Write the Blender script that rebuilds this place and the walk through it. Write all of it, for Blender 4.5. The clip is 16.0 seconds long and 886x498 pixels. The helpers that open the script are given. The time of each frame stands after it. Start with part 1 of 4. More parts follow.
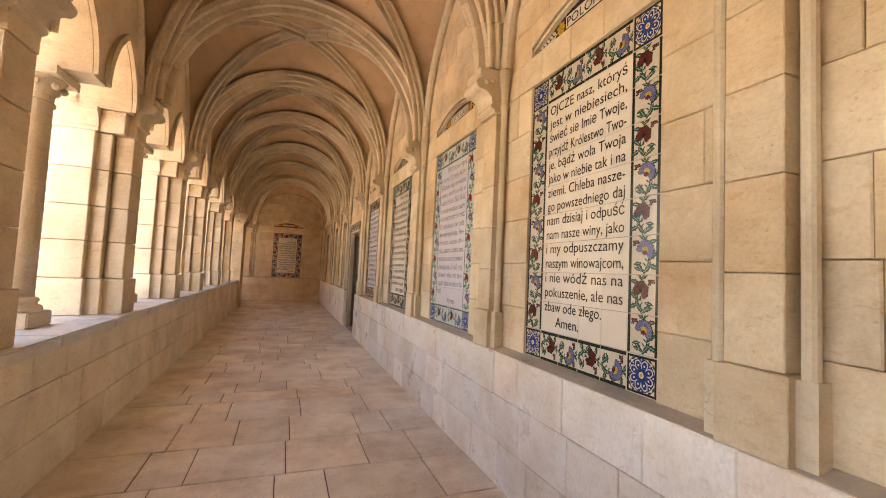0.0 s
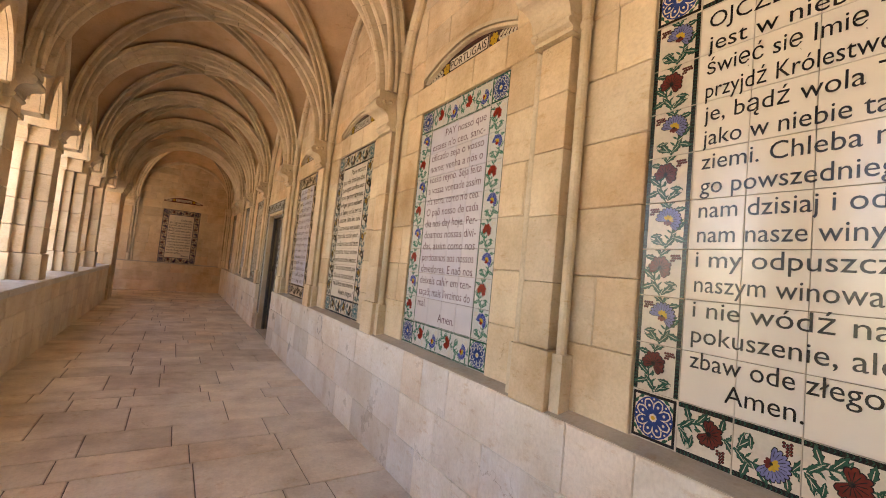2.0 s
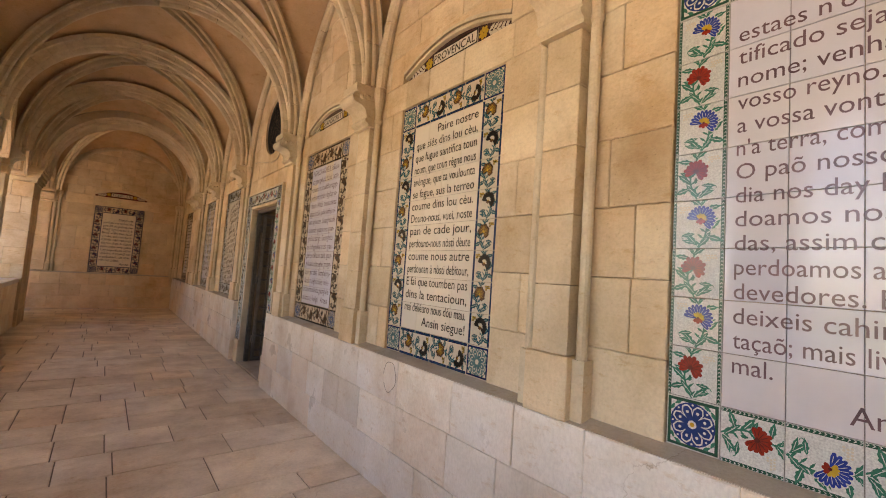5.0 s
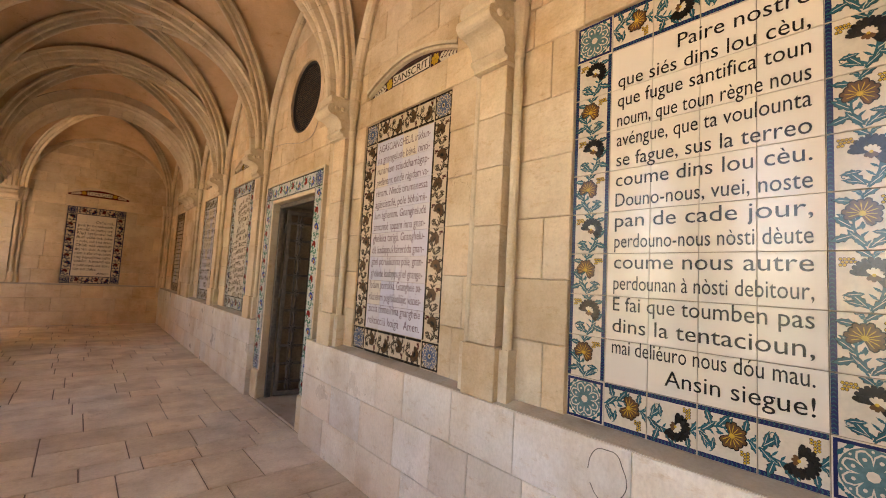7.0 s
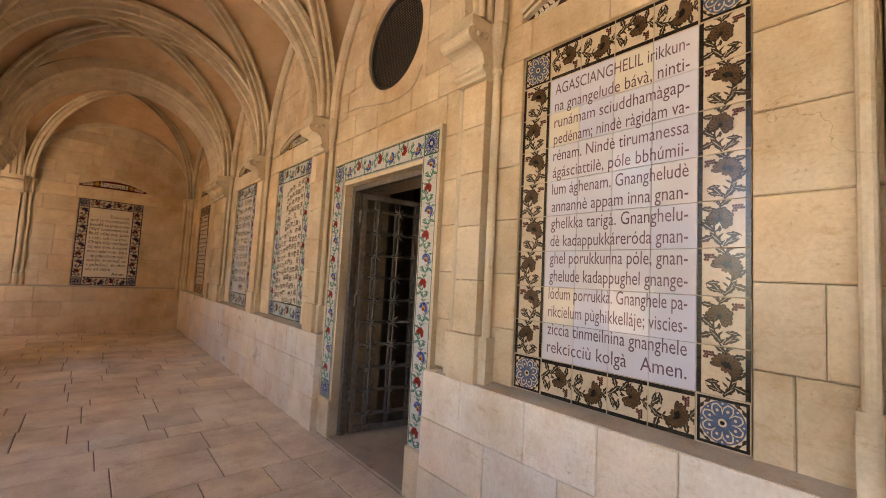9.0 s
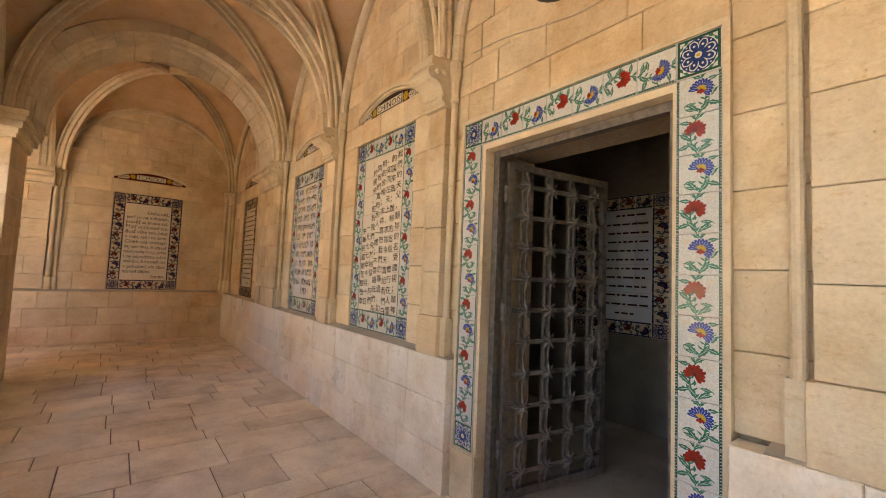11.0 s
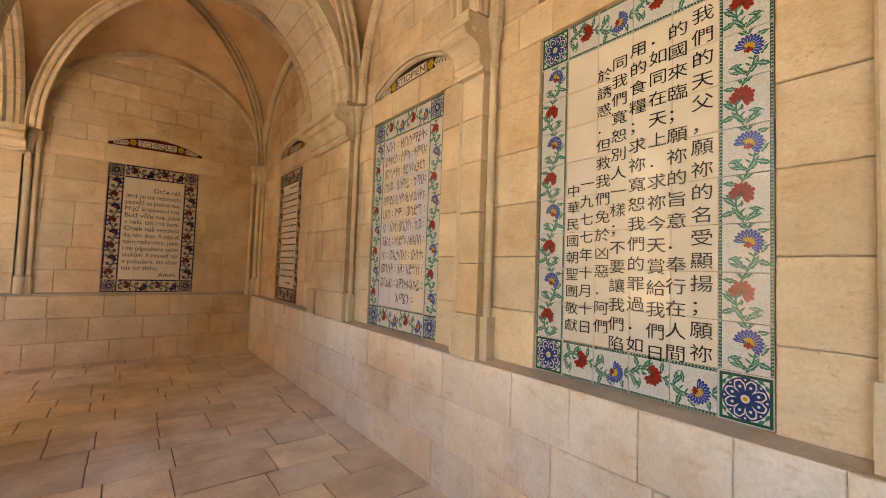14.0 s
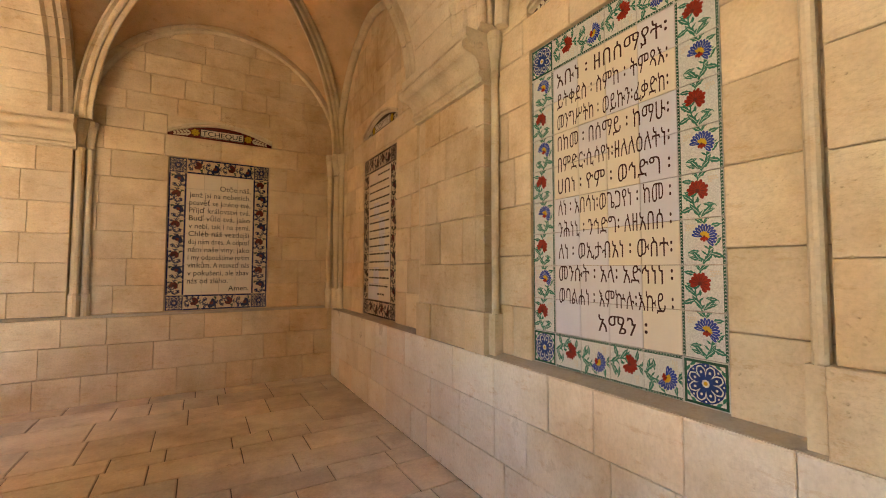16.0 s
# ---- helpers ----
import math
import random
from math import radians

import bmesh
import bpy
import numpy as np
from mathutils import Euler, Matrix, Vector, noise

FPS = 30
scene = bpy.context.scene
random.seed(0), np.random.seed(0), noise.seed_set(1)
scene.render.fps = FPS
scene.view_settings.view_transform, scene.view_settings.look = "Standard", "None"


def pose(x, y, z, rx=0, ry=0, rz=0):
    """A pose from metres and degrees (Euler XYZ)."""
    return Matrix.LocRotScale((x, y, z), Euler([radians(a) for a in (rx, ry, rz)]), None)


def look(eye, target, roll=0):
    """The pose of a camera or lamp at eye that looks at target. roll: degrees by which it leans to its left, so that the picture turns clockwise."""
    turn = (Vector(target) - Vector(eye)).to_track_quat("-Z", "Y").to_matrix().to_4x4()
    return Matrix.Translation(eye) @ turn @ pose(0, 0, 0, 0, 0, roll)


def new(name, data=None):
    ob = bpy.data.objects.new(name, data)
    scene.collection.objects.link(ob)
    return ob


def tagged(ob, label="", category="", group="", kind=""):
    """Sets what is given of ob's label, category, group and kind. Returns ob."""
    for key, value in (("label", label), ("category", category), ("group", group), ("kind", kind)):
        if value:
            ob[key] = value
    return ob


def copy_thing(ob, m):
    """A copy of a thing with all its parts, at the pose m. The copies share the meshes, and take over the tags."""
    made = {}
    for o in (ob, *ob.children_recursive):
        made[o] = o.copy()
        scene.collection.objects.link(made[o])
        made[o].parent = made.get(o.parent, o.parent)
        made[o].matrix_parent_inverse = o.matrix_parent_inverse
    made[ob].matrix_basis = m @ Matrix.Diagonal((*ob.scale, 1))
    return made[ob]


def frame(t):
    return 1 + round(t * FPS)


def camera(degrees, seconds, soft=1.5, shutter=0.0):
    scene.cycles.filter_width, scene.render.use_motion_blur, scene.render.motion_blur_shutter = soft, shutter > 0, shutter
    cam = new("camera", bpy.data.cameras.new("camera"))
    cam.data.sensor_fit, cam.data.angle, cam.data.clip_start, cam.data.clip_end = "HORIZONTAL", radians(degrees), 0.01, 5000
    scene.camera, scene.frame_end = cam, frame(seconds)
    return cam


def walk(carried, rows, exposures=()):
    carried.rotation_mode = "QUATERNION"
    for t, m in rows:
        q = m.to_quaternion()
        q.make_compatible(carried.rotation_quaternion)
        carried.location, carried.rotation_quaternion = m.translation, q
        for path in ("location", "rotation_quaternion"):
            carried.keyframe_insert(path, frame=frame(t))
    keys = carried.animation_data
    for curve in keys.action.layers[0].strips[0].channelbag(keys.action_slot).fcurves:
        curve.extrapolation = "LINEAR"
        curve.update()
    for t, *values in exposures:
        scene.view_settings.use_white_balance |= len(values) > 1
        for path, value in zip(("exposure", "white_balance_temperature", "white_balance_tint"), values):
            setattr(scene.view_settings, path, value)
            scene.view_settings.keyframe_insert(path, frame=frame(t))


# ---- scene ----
cam = camera(93.8, 16.0, soft=1.0)
PATH = [
    (0, (0.419, 0.962, 1.546), (1.127, 2.829, 1.662), 2.7),
    (0.5, (0.358, 1.385, 1.556), (1.184, 3.203, 1.665), 4.4),
    (1, (0.4, 1.775, 1.546), (1.348, 3.532, 1.664), 5.2),
    (1.5, (0.411, 2.154, 1.557), (1.437, 3.867, 1.68), 5.5),
    (2, (0.386, 2.561, 1.594), (1.466, 4.239, 1.711), 5.5),
    (2.5, (0.391, 2.959, 1.589), (1.512, 4.61, 1.712), 5.5),
    (3, (0.304, 3.383, 1.587), (1.444, 5.022, 1.708), 5.3),
    (3.5, (0.285, 3.791, 1.566), (1.452, 5.409, 1.702), 5.5),
    (4, (0.261, 4.193, 1.595), (1.461, 5.787, 1.73), 4.9),
    (6.5, (0.243, 6.336, 1.599), (1.549, 7.844, 1.749), 3.5),
    (7, (0.222, 6.796, 1.612), (1.534, 8.297, 1.765), 3.2),
    (7.5, (0.241, 7.227, 1.599), (1.562, 8.721, 1.752), 3.2),
    (8, (0.174, 7.663, 1.587), (1.49, 9.161, 1.74), 3.3),
    (8.5, (0.171, 8.074, 1.583), (1.477, 9.581, 1.731), 3.1),
    (9, (0.138, 8.497, 1.6), (1.435, 10.013, 1.742), 3.0),
    (11.5, (0.044, 10.629, 1.572), (1.26, 12.211, 1.697), 2.1),
    (12, (0.047, 11.069, 1.583), (1.257, 12.656, 1.706), 1.9),
    (12.5, (0.113, 11.494, 1.558), (1.331, 13.076, 1.678), 1.7),
    (13, (0.085, 11.941, 1.546), (1.31, 13.518, 1.659), 1.9),
    (13.5, (0.097, 12.37, 1.554), (1.343, 13.932, 1.653), 1.8),
    (14, (0.13, 12.823, 1.559), (1.352, 14.403, 1.653), 2.0),
    (14.5, (0.133, 13.29, 1.578), (1.337, 14.885, 1.667), 2.1),
    (15, (0.206, 13.704, 1.586), (1.363, 15.333, 1.667), 1.6),
    (15.5, (0.194, 14.145, 1.579), (1.291, 15.815, 1.66), 0.8),
    (16, (0.265, 14.562, 1.565), (1.276, 16.284, 1.66), 0.1),
]
EXPOSURE = [(0.0, 3.55, 8200, 27), (2.0, 3.42, 8200, 27), (4.0, 3.33, 8200, 27), (6.5, 3.52, 8100, 26), (8.0, 3.83, 8000, 25), (9.0, 3.65, 7900, 25), (11.5, 4.08, 7700, 21), (12.5, 4.56, 7500, 21), (13.0, 4.48, 7500, 20), (14.0, 4.02, 7700, 18), (15.0, 3.97, 7900, 17), (16.0, 4.08, 8000, 16)]
walk(cam, [(t, look(eye, target, roll)) for t, eye, target, roll in PATH], EXPOSURE)

# ---- world and sun ----
world = bpy.data.worlds.new("sky")
scene.world = world
world.use_nodes = True
wn = world.node_tree.nodes
sky = wn.new("ShaderNodeTexSky")
sky.sky_type, sky.sun_disc = "NISHITA", False
sky.sun_elevation, sky.sun_rotation = radians(59), radians(139)
wn["Background"].inputs["Strength"].default_value = 0.13
world.node_tree.links.new(sky.outputs[0], wn["Background"].inputs["Color"])
sun_data = bpy.data.lights.new("sun", "SUN")
sun_data.energy, sun_data.angle, sun_data.color = 3.6, radians(0.5), (1.0, 0.94, 0.84)
sun = new("sun", sun_data)
sun.matrix_world = look((3.5, -4.0, 9.0), (0, 0, 0))


# ---- materials ----
def nodes_of(name):
    m = bpy.data.materials.new(name)
    m.use_nodes = True
    return m, m.node_tree.nodes, m.node_tree.links, m.node_tree.nodes["Principled BSDF"]


def noise_node(nt, lk, scale, detail=4.0, rough=0.55, stretch=None):
    tc = nt.new("ShaderNodeTexCoord")
    n = nt.new("ShaderNodeTexNoise")
    n.inputs["Scale"].default_value, n.inputs["Detail"].default_value = scale, detail
    n.inputs["Roughness"].default_value = rough
    geo = nt.new("ShaderNodeNewGeometry")
    if stretch:
        mp = nt.new("ShaderNodeMapping")
        mp.inputs["Scale"].default_value = stretch
        lk.new(geo.outputs["Position"], mp.inputs["Vector"])
        lk.new(mp.outputs[0], n.inputs["Vector"])
    else:
        lk.new(geo.outputs["Position"], n.inputs["Vector"])
    nt.remove(tc)
    return n


def ramp(nt, lk, source, stops):
    r = nt.new("ShaderNodeValToRGB")
    while len(r.color_ramp.elements) < len(stops):
        r.color_ramp.elements.new(0.5)
    for e, (p, c) in zip(r.color_ramp.elements, stops):
        e.position, e.color = p, (*c, 1)
    lk.new(source, r.inputs[0])
    return r


def mix(nt, lk, fac, a, b, mode="MIX"):
    m = nt.new("ShaderNodeMix")
    m.data_type, m.blend_type = "RGBA", mode
    for sock, v in ((m.inputs[0], fac), (m.inputs[6], a), (m.inputs[7], b)):
        if isinstance(v, (int, float)):
            sock.default_value = v
        elif isinstance(v, tuple):
            sock.default_value = (*v, 1)
        else:
            lk.new(v, sock)
    return m.outputs[2]


def stone(name, light, dark, stain, rough=0.75, bump=0.35, grain=60.0, vary=0.5, pit=0.5, stretch=(1, 1, 1), stain_at=(0.55, 0.75)):
    """Cut limestone: tint by block, veins and clouds, darker stains, pits and tool marks."""
    m, nt, lk, b = nodes_of(name)
    info = nt.new("ShaderNodeObjectInfo")
    cloud = noise_node(nt, lk, 2.6, 6, 0.6)
    col = ramp(nt, lk, cloud.outputs[0], [(0.3, dark), (0.62, light)]).outputs[0]
    tint = ramp(nt, lk, info.outputs["Random"], [(0.0, (0.84, 0.78, 0.71)), (0.25, (1.0, 0.95, 0.89)), (0.5, (0.95, 0.93, 0.92)), (0.75, (1.10, 1.06, 1.0)), (1.0, (1.0, 0.89, 0.78))]).outputs[0]
    col = mix(nt, lk, vary, col, tint, "MULTIPLY")
    fine = noise_node(nt, lk, grain, 5, 0.65, stretch)
    col = mix(nt, lk, 0.28, col, ramp(nt, lk, fine.outputs[0], [(0.3, (0.66, 0.61, 0.54)), (0.6, (1.08, 1.07, 1.05))]).outputs[0], "MULTIPLY")
    big = noise_node(nt, lk, 0.9, 8, 0.68)
    col = mix(nt, lk, ramp(nt, lk, big.outputs[0], [(stain_at[0], (0, 0, 0)), (stain_at[1], (0.75, 0.75, 0.75))]).outputs[0], col, stain, "MULTIPLY")
    vein = noise_node(nt, lk, 7.0, 8, 0.75, (1, 1, 2.6))
    col = mix(nt, lk, ramp(nt, lk, vein.outputs[0], [(0.56, (0, 0, 0)), (0.68, (0.6, 0.6, 0.6))]).outputs[0], col, (0.78, 0.62, 0.42), "MULTIPLY")
    crack = nt.new("ShaderNodeTexVoronoi")
    crack.feature = "DISTANCE_TO_EDGE"
    crack.inputs["Scale"].default_value = 1.7
    warp = noise_node(nt, lk, 3.0, 5, 0.6)
    pos = nt.new("ShaderNodeNewGeometry")
    shift = nt.new("ShaderNodeVectorMath")
    shift.operation = "MULTIPLY_ADD"
    shift.inputs[1].default_value = (0.5, 0.5, 0.5)
    lk.new(warp.outputs["Color"], shift.inputs[0])
    lk.new(pos.outputs["Position"], shift.inputs[2])
    lk.new(shift.outputs[0], crack.inputs["Vector"])
    thin = ramp(nt, lk, crack.outputs["Distance"], [(0.0, (1, 1, 1)), (0.006, (0, 0, 0))]).outputs[0]
    where = noise_node(nt, lk, 1.1, 2)
    some = ramp(nt, lk, where.outputs[0], [(0.62, (0, 0, 0)), (0.66, (0.6, 0.6, 0.6))]).outputs[0]
    col = mix(nt, lk, mix(nt, lk, 1.0, thin, some, "MULTIPLY"), col, (0.45, 0.34, 0.22), "MULTIPLY")
    lk.new(col, b.inputs["Base Color"])
    gloss = ramp(nt, lk, cloud.outputs[0], [(0.3, (rough + 0.12,) * 3), (0.7, (rough - 0.08,) * 3)]).outputs[0]
    lk.new(gloss, b.inputs["Roughness"])
    v = nt.new("ShaderNodeTexVoronoi")
    v.inputs["Scale"].default_value = 45
    geo = nt.new("ShaderNodeNewGeometry")
    lk.new(geo.outputs["Position"], v.inputs["Vector"])
    pits = ramp(nt, lk, v.outputs["Distance"], [(0.05, (0, 0, 0)), (0.22, (1, 1, 1))]).outputs[0]
    masks = noise_node(nt, lk, 9.0, 3)
    pm = ramp(nt, lk, masks.outputs[0], [(0.5, (1, 1, 1)), (0.62, (0, 0, 0))]).outputs[0]
    pits = mix(nt, lk, pm, pits, (1.0, 1.0, 1.0))
    wave = noise_node(nt, lk, 5.5, 5, 0.55, (1, 1, 2.6))
    h = mix(nt, lk, 0.8, fine.outputs[0], wave.outputs[0])
    h = mix(nt, lk, pit, h, pits, "MULTIPLY")
    bp = nt.new("ShaderNodeBump")
    bp.inputs["Strength"].default_value, bp.inputs["Distance"].default_value = bump, 0.035
    lk.new(h, bp.inputs["Height"])
    lk.new(bp.outputs[0], b.inputs["Normal"])
    return m


def paint(name, color, rough=0.3, var=0.25, scale=30.0, metal=0.0, bump=0.0, coat=0.0, blocky=0.0):
    m, nt, lk, b = nodes_of(name)
    n = noise_node(nt, lk, scale, 4)
    d = tuple(c * (1 - var) for c in color)
    col = ramp(nt, lk, n.outputs[0], [(0.3, d), (0.7, color)]).outputs[0]
    if blocky:
        info = nt.new("ShaderNodeObjectInfo")
        col = mix(nt, lk, blocky, col, ramp(nt, lk, info.outputs["Random"], [(0, (0.9, 0.92, 1.0)), (0.5, (1, 1, 1)), (1, (1.0, 0.96, 0.9))]).outputs[0], "MULTIPLY")
    lk.new(col, b.inputs["Base Color"])
    b.inputs["Roughness"].default_value, b.inputs["Metallic"].default_value = rough, metal
    b.inputs["Coat Weight"].default_value = coat
    b.inputs["Coat Roughness"].default_value = 0.05
    if bump:
        bp = nt.new("ShaderNodeBump")
        bp.inputs["Strength"].default_value, bp.inputs["Distance"].default_value = bump, 0.004
        lk.new(n.outputs[0], bp.inputs["Height"])
        lk.new(bp.outputs[0], b.inputs["Normal"])
    return m


WALL = stone("limestone_wall", (0.78, 0.65, 0.46), (0.64, 0.50, 0.32), (0.66, 0.51, 0.34), 0.72, 0.5, vary=0.95, stain_at=(0.48, 0.68))
PLINTH = stone("limestone_plinth", (0.90, 0.85, 0.77), (0.78, 0.70, 0.58), (0.72, 0.58, 0.42), 0.32, 0.42, vary=0.95, stretch=(1, 1, 0.6), stain_at=(0.50, 0.70))
PARAPET = stone("limestone_parapet", (0.84, 0.75, 0.59), (0.70, 0.59, 0.42), (0.62, 0.48, 0.32), 0.6, 0.5, vary=0.8)
PIER = stone("limestone_pier", (0.78, 0.65, 0.46), (0.62, 0.49, 0.31), (0.64, 0.50, 0.34), 0.68, 0.4, vary=0.8)
CARVED = stone("limestone_carved", (0.74, 0.62, 0.44), (0.58, 0.46, 0.30), (0.60, 0.48, 0.34), 0.7, 0.3, vary=0.2)
LEDGE = stone("ledge_stone", (0.52, 0.44, 0.34), (0.40, 0.33, 0.25), (0.60, 0.54, 0.46), 0.6, 0.4, vary=0.1)
SILL = stone("parapet_sill", (0.72, 0.69, 0.64), (0.60, 0.56, 0.50), (0.75, 0.70, 0.64), 0.55, 0.3, vary=0.3)
FLOOR = stone("floor_flags", (0.86, 0.77, 0.65), (0.64, 0.555, 0.455), (0.68, 0.58, 0.48), 0.45, 0.45, 40.0, 1.0, 0.7, stain_at=(0.46, 0.66))
VAULT = stone("vault_plaster", (0.70, 0.48, 0.28), (0.58, 0.38, 0.21), (0.72, 0.58, 0.46), 0.85, 0.12, 80.0, 0.0, 0.15)
RIB = stone("rib_stone", (0.78, 0.65, 0.46), (0.62, 0.49, 0.32), (0.60, 0.48, 0.34), 0.75, 0.35, vary=0.0)
MORTAR = paint("mortar", (0.44, 0.34, 0.22), 0.9, 0.35, 40, bump=0.5)
JOINT = paint("floor_joint", (0.24, 0.19, 0.145), 0.9, 0.4, 30, bump=0.5)
TILE = paint("glazed_tile_white", (0.78, 0.68, 0.54), 0.13, 0.05, 8, coat=0.0, blocky=0.35)
# same white tile with the sky's bluish reflection painted into its colour
TILE_SKY = paint("glazed_tile_sky_tint", (0.70, 0.67, 0.70), 0.10, 0.08, 6, blocky=0.8)
INK = paint("black_glaze", (0.018, 0.016, 0.015), 0.2, 0.3)
INK_BROWN = paint("brown_glaze", (0.085, 0.04, 0.035), 0.2, 0.4, 25)
INK_PURPLE = paint("violet_glaze", (0.22, 0.13, 0.145), 0.2, 0.5, 8)
GROUND_WHITE = paint("border_glaze_white", (0.72, 0.72, 0.66), 0.18, 0.35, 170, bump=0.3)
GROUND_CREAM = paint("border_glaze_cream", (0.66, 0.57, 0.43), 0.18, 0.12, 60)
GREEN = paint("green_glaze", (0.035, 0.20, 0.13), 0.2, 0.35, 40)
GREEN_DARK = paint("dark_green_glaze", (0.025, 0.10, 0.06), 0.2, 0.35, 40)
TEAL = paint("teal_glaze", (0.02, 0.12, 0.14), 0.2, 0.35, 40)
RED = paint("red_glaze", (0.36, 0.035, 0.02), 0.2, 0.35, 50)
RED_DARK = paint("dark_red_glaze", (0.17, 0.03, 0.022), 0.2, 0.35, 50)
BROWN = paint("umber_glaze", (0.16, 0.075, 0.03), 0.2, 0.4, 50)
BLUE_DEEP = paint("deep_blue_glaze", (0.025, 0.055, 0.20), 0.2, 0.35, 50)
LAVENDER = paint("lavender_glaze", (0.20, 0.20, 0.36), 0.2, 0.35, 50)
BLUE = paint("blue_glaze", (0.03, 0.06, 0.32), 0.2, 0.35, 50)
BLUE_DARK = paint("navy_glaze", (0.015, 0.022, 0.09), 0.2, 0.35, 50)
YELLOW = paint("yellow_glaze", (0.62, 0.38, 0.04), 0.2, 0.3, 50)
IRON = paint("weathered_iron", (0.24, 0.20, 0.165), 0.6, 0.5, 25, metal=0.3, bump=0.4)
DARK = paint("dark_mesh", (0.045, 0.035, 0.028), 0.7, 0.4, 40)
GRASS = paint("grass", (0.10, 0.14, 0.035), 0.9, 0.5, 4, bump=0.6)
# pale ground colour chosen to reflect sun into the arcade
BOUNCE_PAVING = paint("bounce_paving", (0.68, 0.62, 0.52), 0.85, 0.2, 6)
BARK = paint("bark", (0.12, 0.09, 0.06), 0.9, 0.5, 20, bump=0.8)
LEAF = paint("leaf", (0.075, 0.14, 0.03), 0.55, 0.5, 12)
# limestone of the inner room, its shade put into a darker base colour
ROOM_SHADE = stone("room_wall_shade", (0.19, 0.165, 0.13), (0.14, 0.118, 0.09), (0.7, 0.6, 0.5), 0.8, 0.25, vary=0.5)


# ---- building helpers ----
def part(name, bm, material, parent, label="", smooth=False):
    me = bpy.data.meshes.new(name)
    bm.to_mesh(me)
    bm.free()
    for mt in material if isinstance(material, (list, tuple)) else (material,):
        me.materials.append(mt)
    if smooth:
        for p in me.polygons:
            p.use_smooth = True
    ob = new(name, me)
    if parent is not None:
        ob.parent = parent
    if label:
        ob["label"] = label
    return ob


def box(bm, x0, x1, y0, y1, z0, z1, slot=0):
    v = [bm.verts.new(p) for p in ((x0, y0, z0), (x1, y0, z0), (x1, y1, z0), (x0, y1, z0), (x0, y0, z1), (x1, y0, z1), (x1, y1, z1), (x0, y1, z1))]
    for f in ((3, 2, 1, 0), (4, 5, 6, 7), (0, 1, 5, 4), (1, 2, 6, 5), (2, 3, 7, 6), (3, 0, 4, 7)):
        bm.faces.new([v[i] for i in f]).material_index = slot


def boxes(*bs):
    bm = bmesh.new()
    for b in bs:
        box(bm, *b)
    return bm


def soft_box(x0, x1, y0, y1, z0, z1, r=0.008, seg=2):
    bm = boxes((x0, x1, y0, y1, z0, z1))
    bmesh.ops.bevel(bm, geom=bm.edges[:], offset=r, segments=seg, affect="EDGES")
    return bm


def prism(bm, pts, a0, a1, put, slot=0):
    """A closed outline pts, drawn out from a0 to a1; put(p, q, a) gives the place."""
    lo = [bm.verts.new(put(p, q, a0)) for p, q in pts]
    hi = [bm.verts.new(put(p, q, a1)) for p, q in pts]
    n = len(pts)
    fs = [bm.faces.new(lo[::-1]), bm.faces.new(hi)]
    fs += [bm.faces.new((lo[i], lo[(i + 1) % n], hi[(i + 1) % n], hi[i])) for i in range(n)]
    for f in fs:
        f.material_index = slot
    return fs


def fixed(bm):
    bmesh.ops.recalc_face_normals(bm, faces=bm.faces[:])
    return bm


def turned(bm, prof, cx, cy, seg=20):
    """A body of revolution about the upright through (cx, cy); prof: radius, height."""
    rings = [[bm.verts.new((cx + r * math.cos(2 * math.pi * i / seg), cy + r * math.sin(2 * math.pi * i / seg), z)) for i in range(seg)] for r, z in prof]
    for a, b in zip(rings, rings[1:]):
        for i in range(seg):
            bm.faces.new((a[i], a[(i + 1) % seg], b[(i + 1) % seg], b[i]))
    bm.faces.new(rings[0][::-1])
    bm.faces.new(rings[-1])


block_meshes = {}


def block_mesh(length, height, depth, material):
    """A dressed stone: x along the wall, y into it, z up; arrises worn."""
    key = (max(1, round(length / 0.03)), max(1, round(height / 0.01)), depth, material.name)
    if key not in block_meshes:
        rnd = random.Random(key[0] * 131 + key[1])
        length, height = key[0] * 0.03, key[1] * 0.01
        bm = bmesh.new()
        e = 0.005
        back = [bm.verts.new(p) for p in ((0, depth, 0), (length, depth, 0), (length, depth, height), (0, depth, height))]
        rim = [bm.verts.new(p) for p in ((0, e, 0), (length, e, 0), (length, e, height), (0, e, height))]
        j = lambda: rnd.uniform(0.5, 1.6) * e
        face = [bm.verts.new(p) for p in ((j(), 0, j()), (length - j(), 0, j()), (length - j(), 0, height - j()), (j(), 0, height - j()))]
        for a, b in ((back, rim), (rim, face)):
            for i in range(4):
                bm.faces.new((a[i], a[(i + 1) % 4], b[(i + 1) % 4], b[i]))
        bm.faces.new(face)
        fixed(bm)
        me = bpy.data.meshes.new("stone_block")
        bm.to_mesh(me)
        bm.free()
        me.materials.append(material)
        block_meshes[key] = me
    return block_meshes[key], (key[0] * 0.03, key[1] * 0.01)


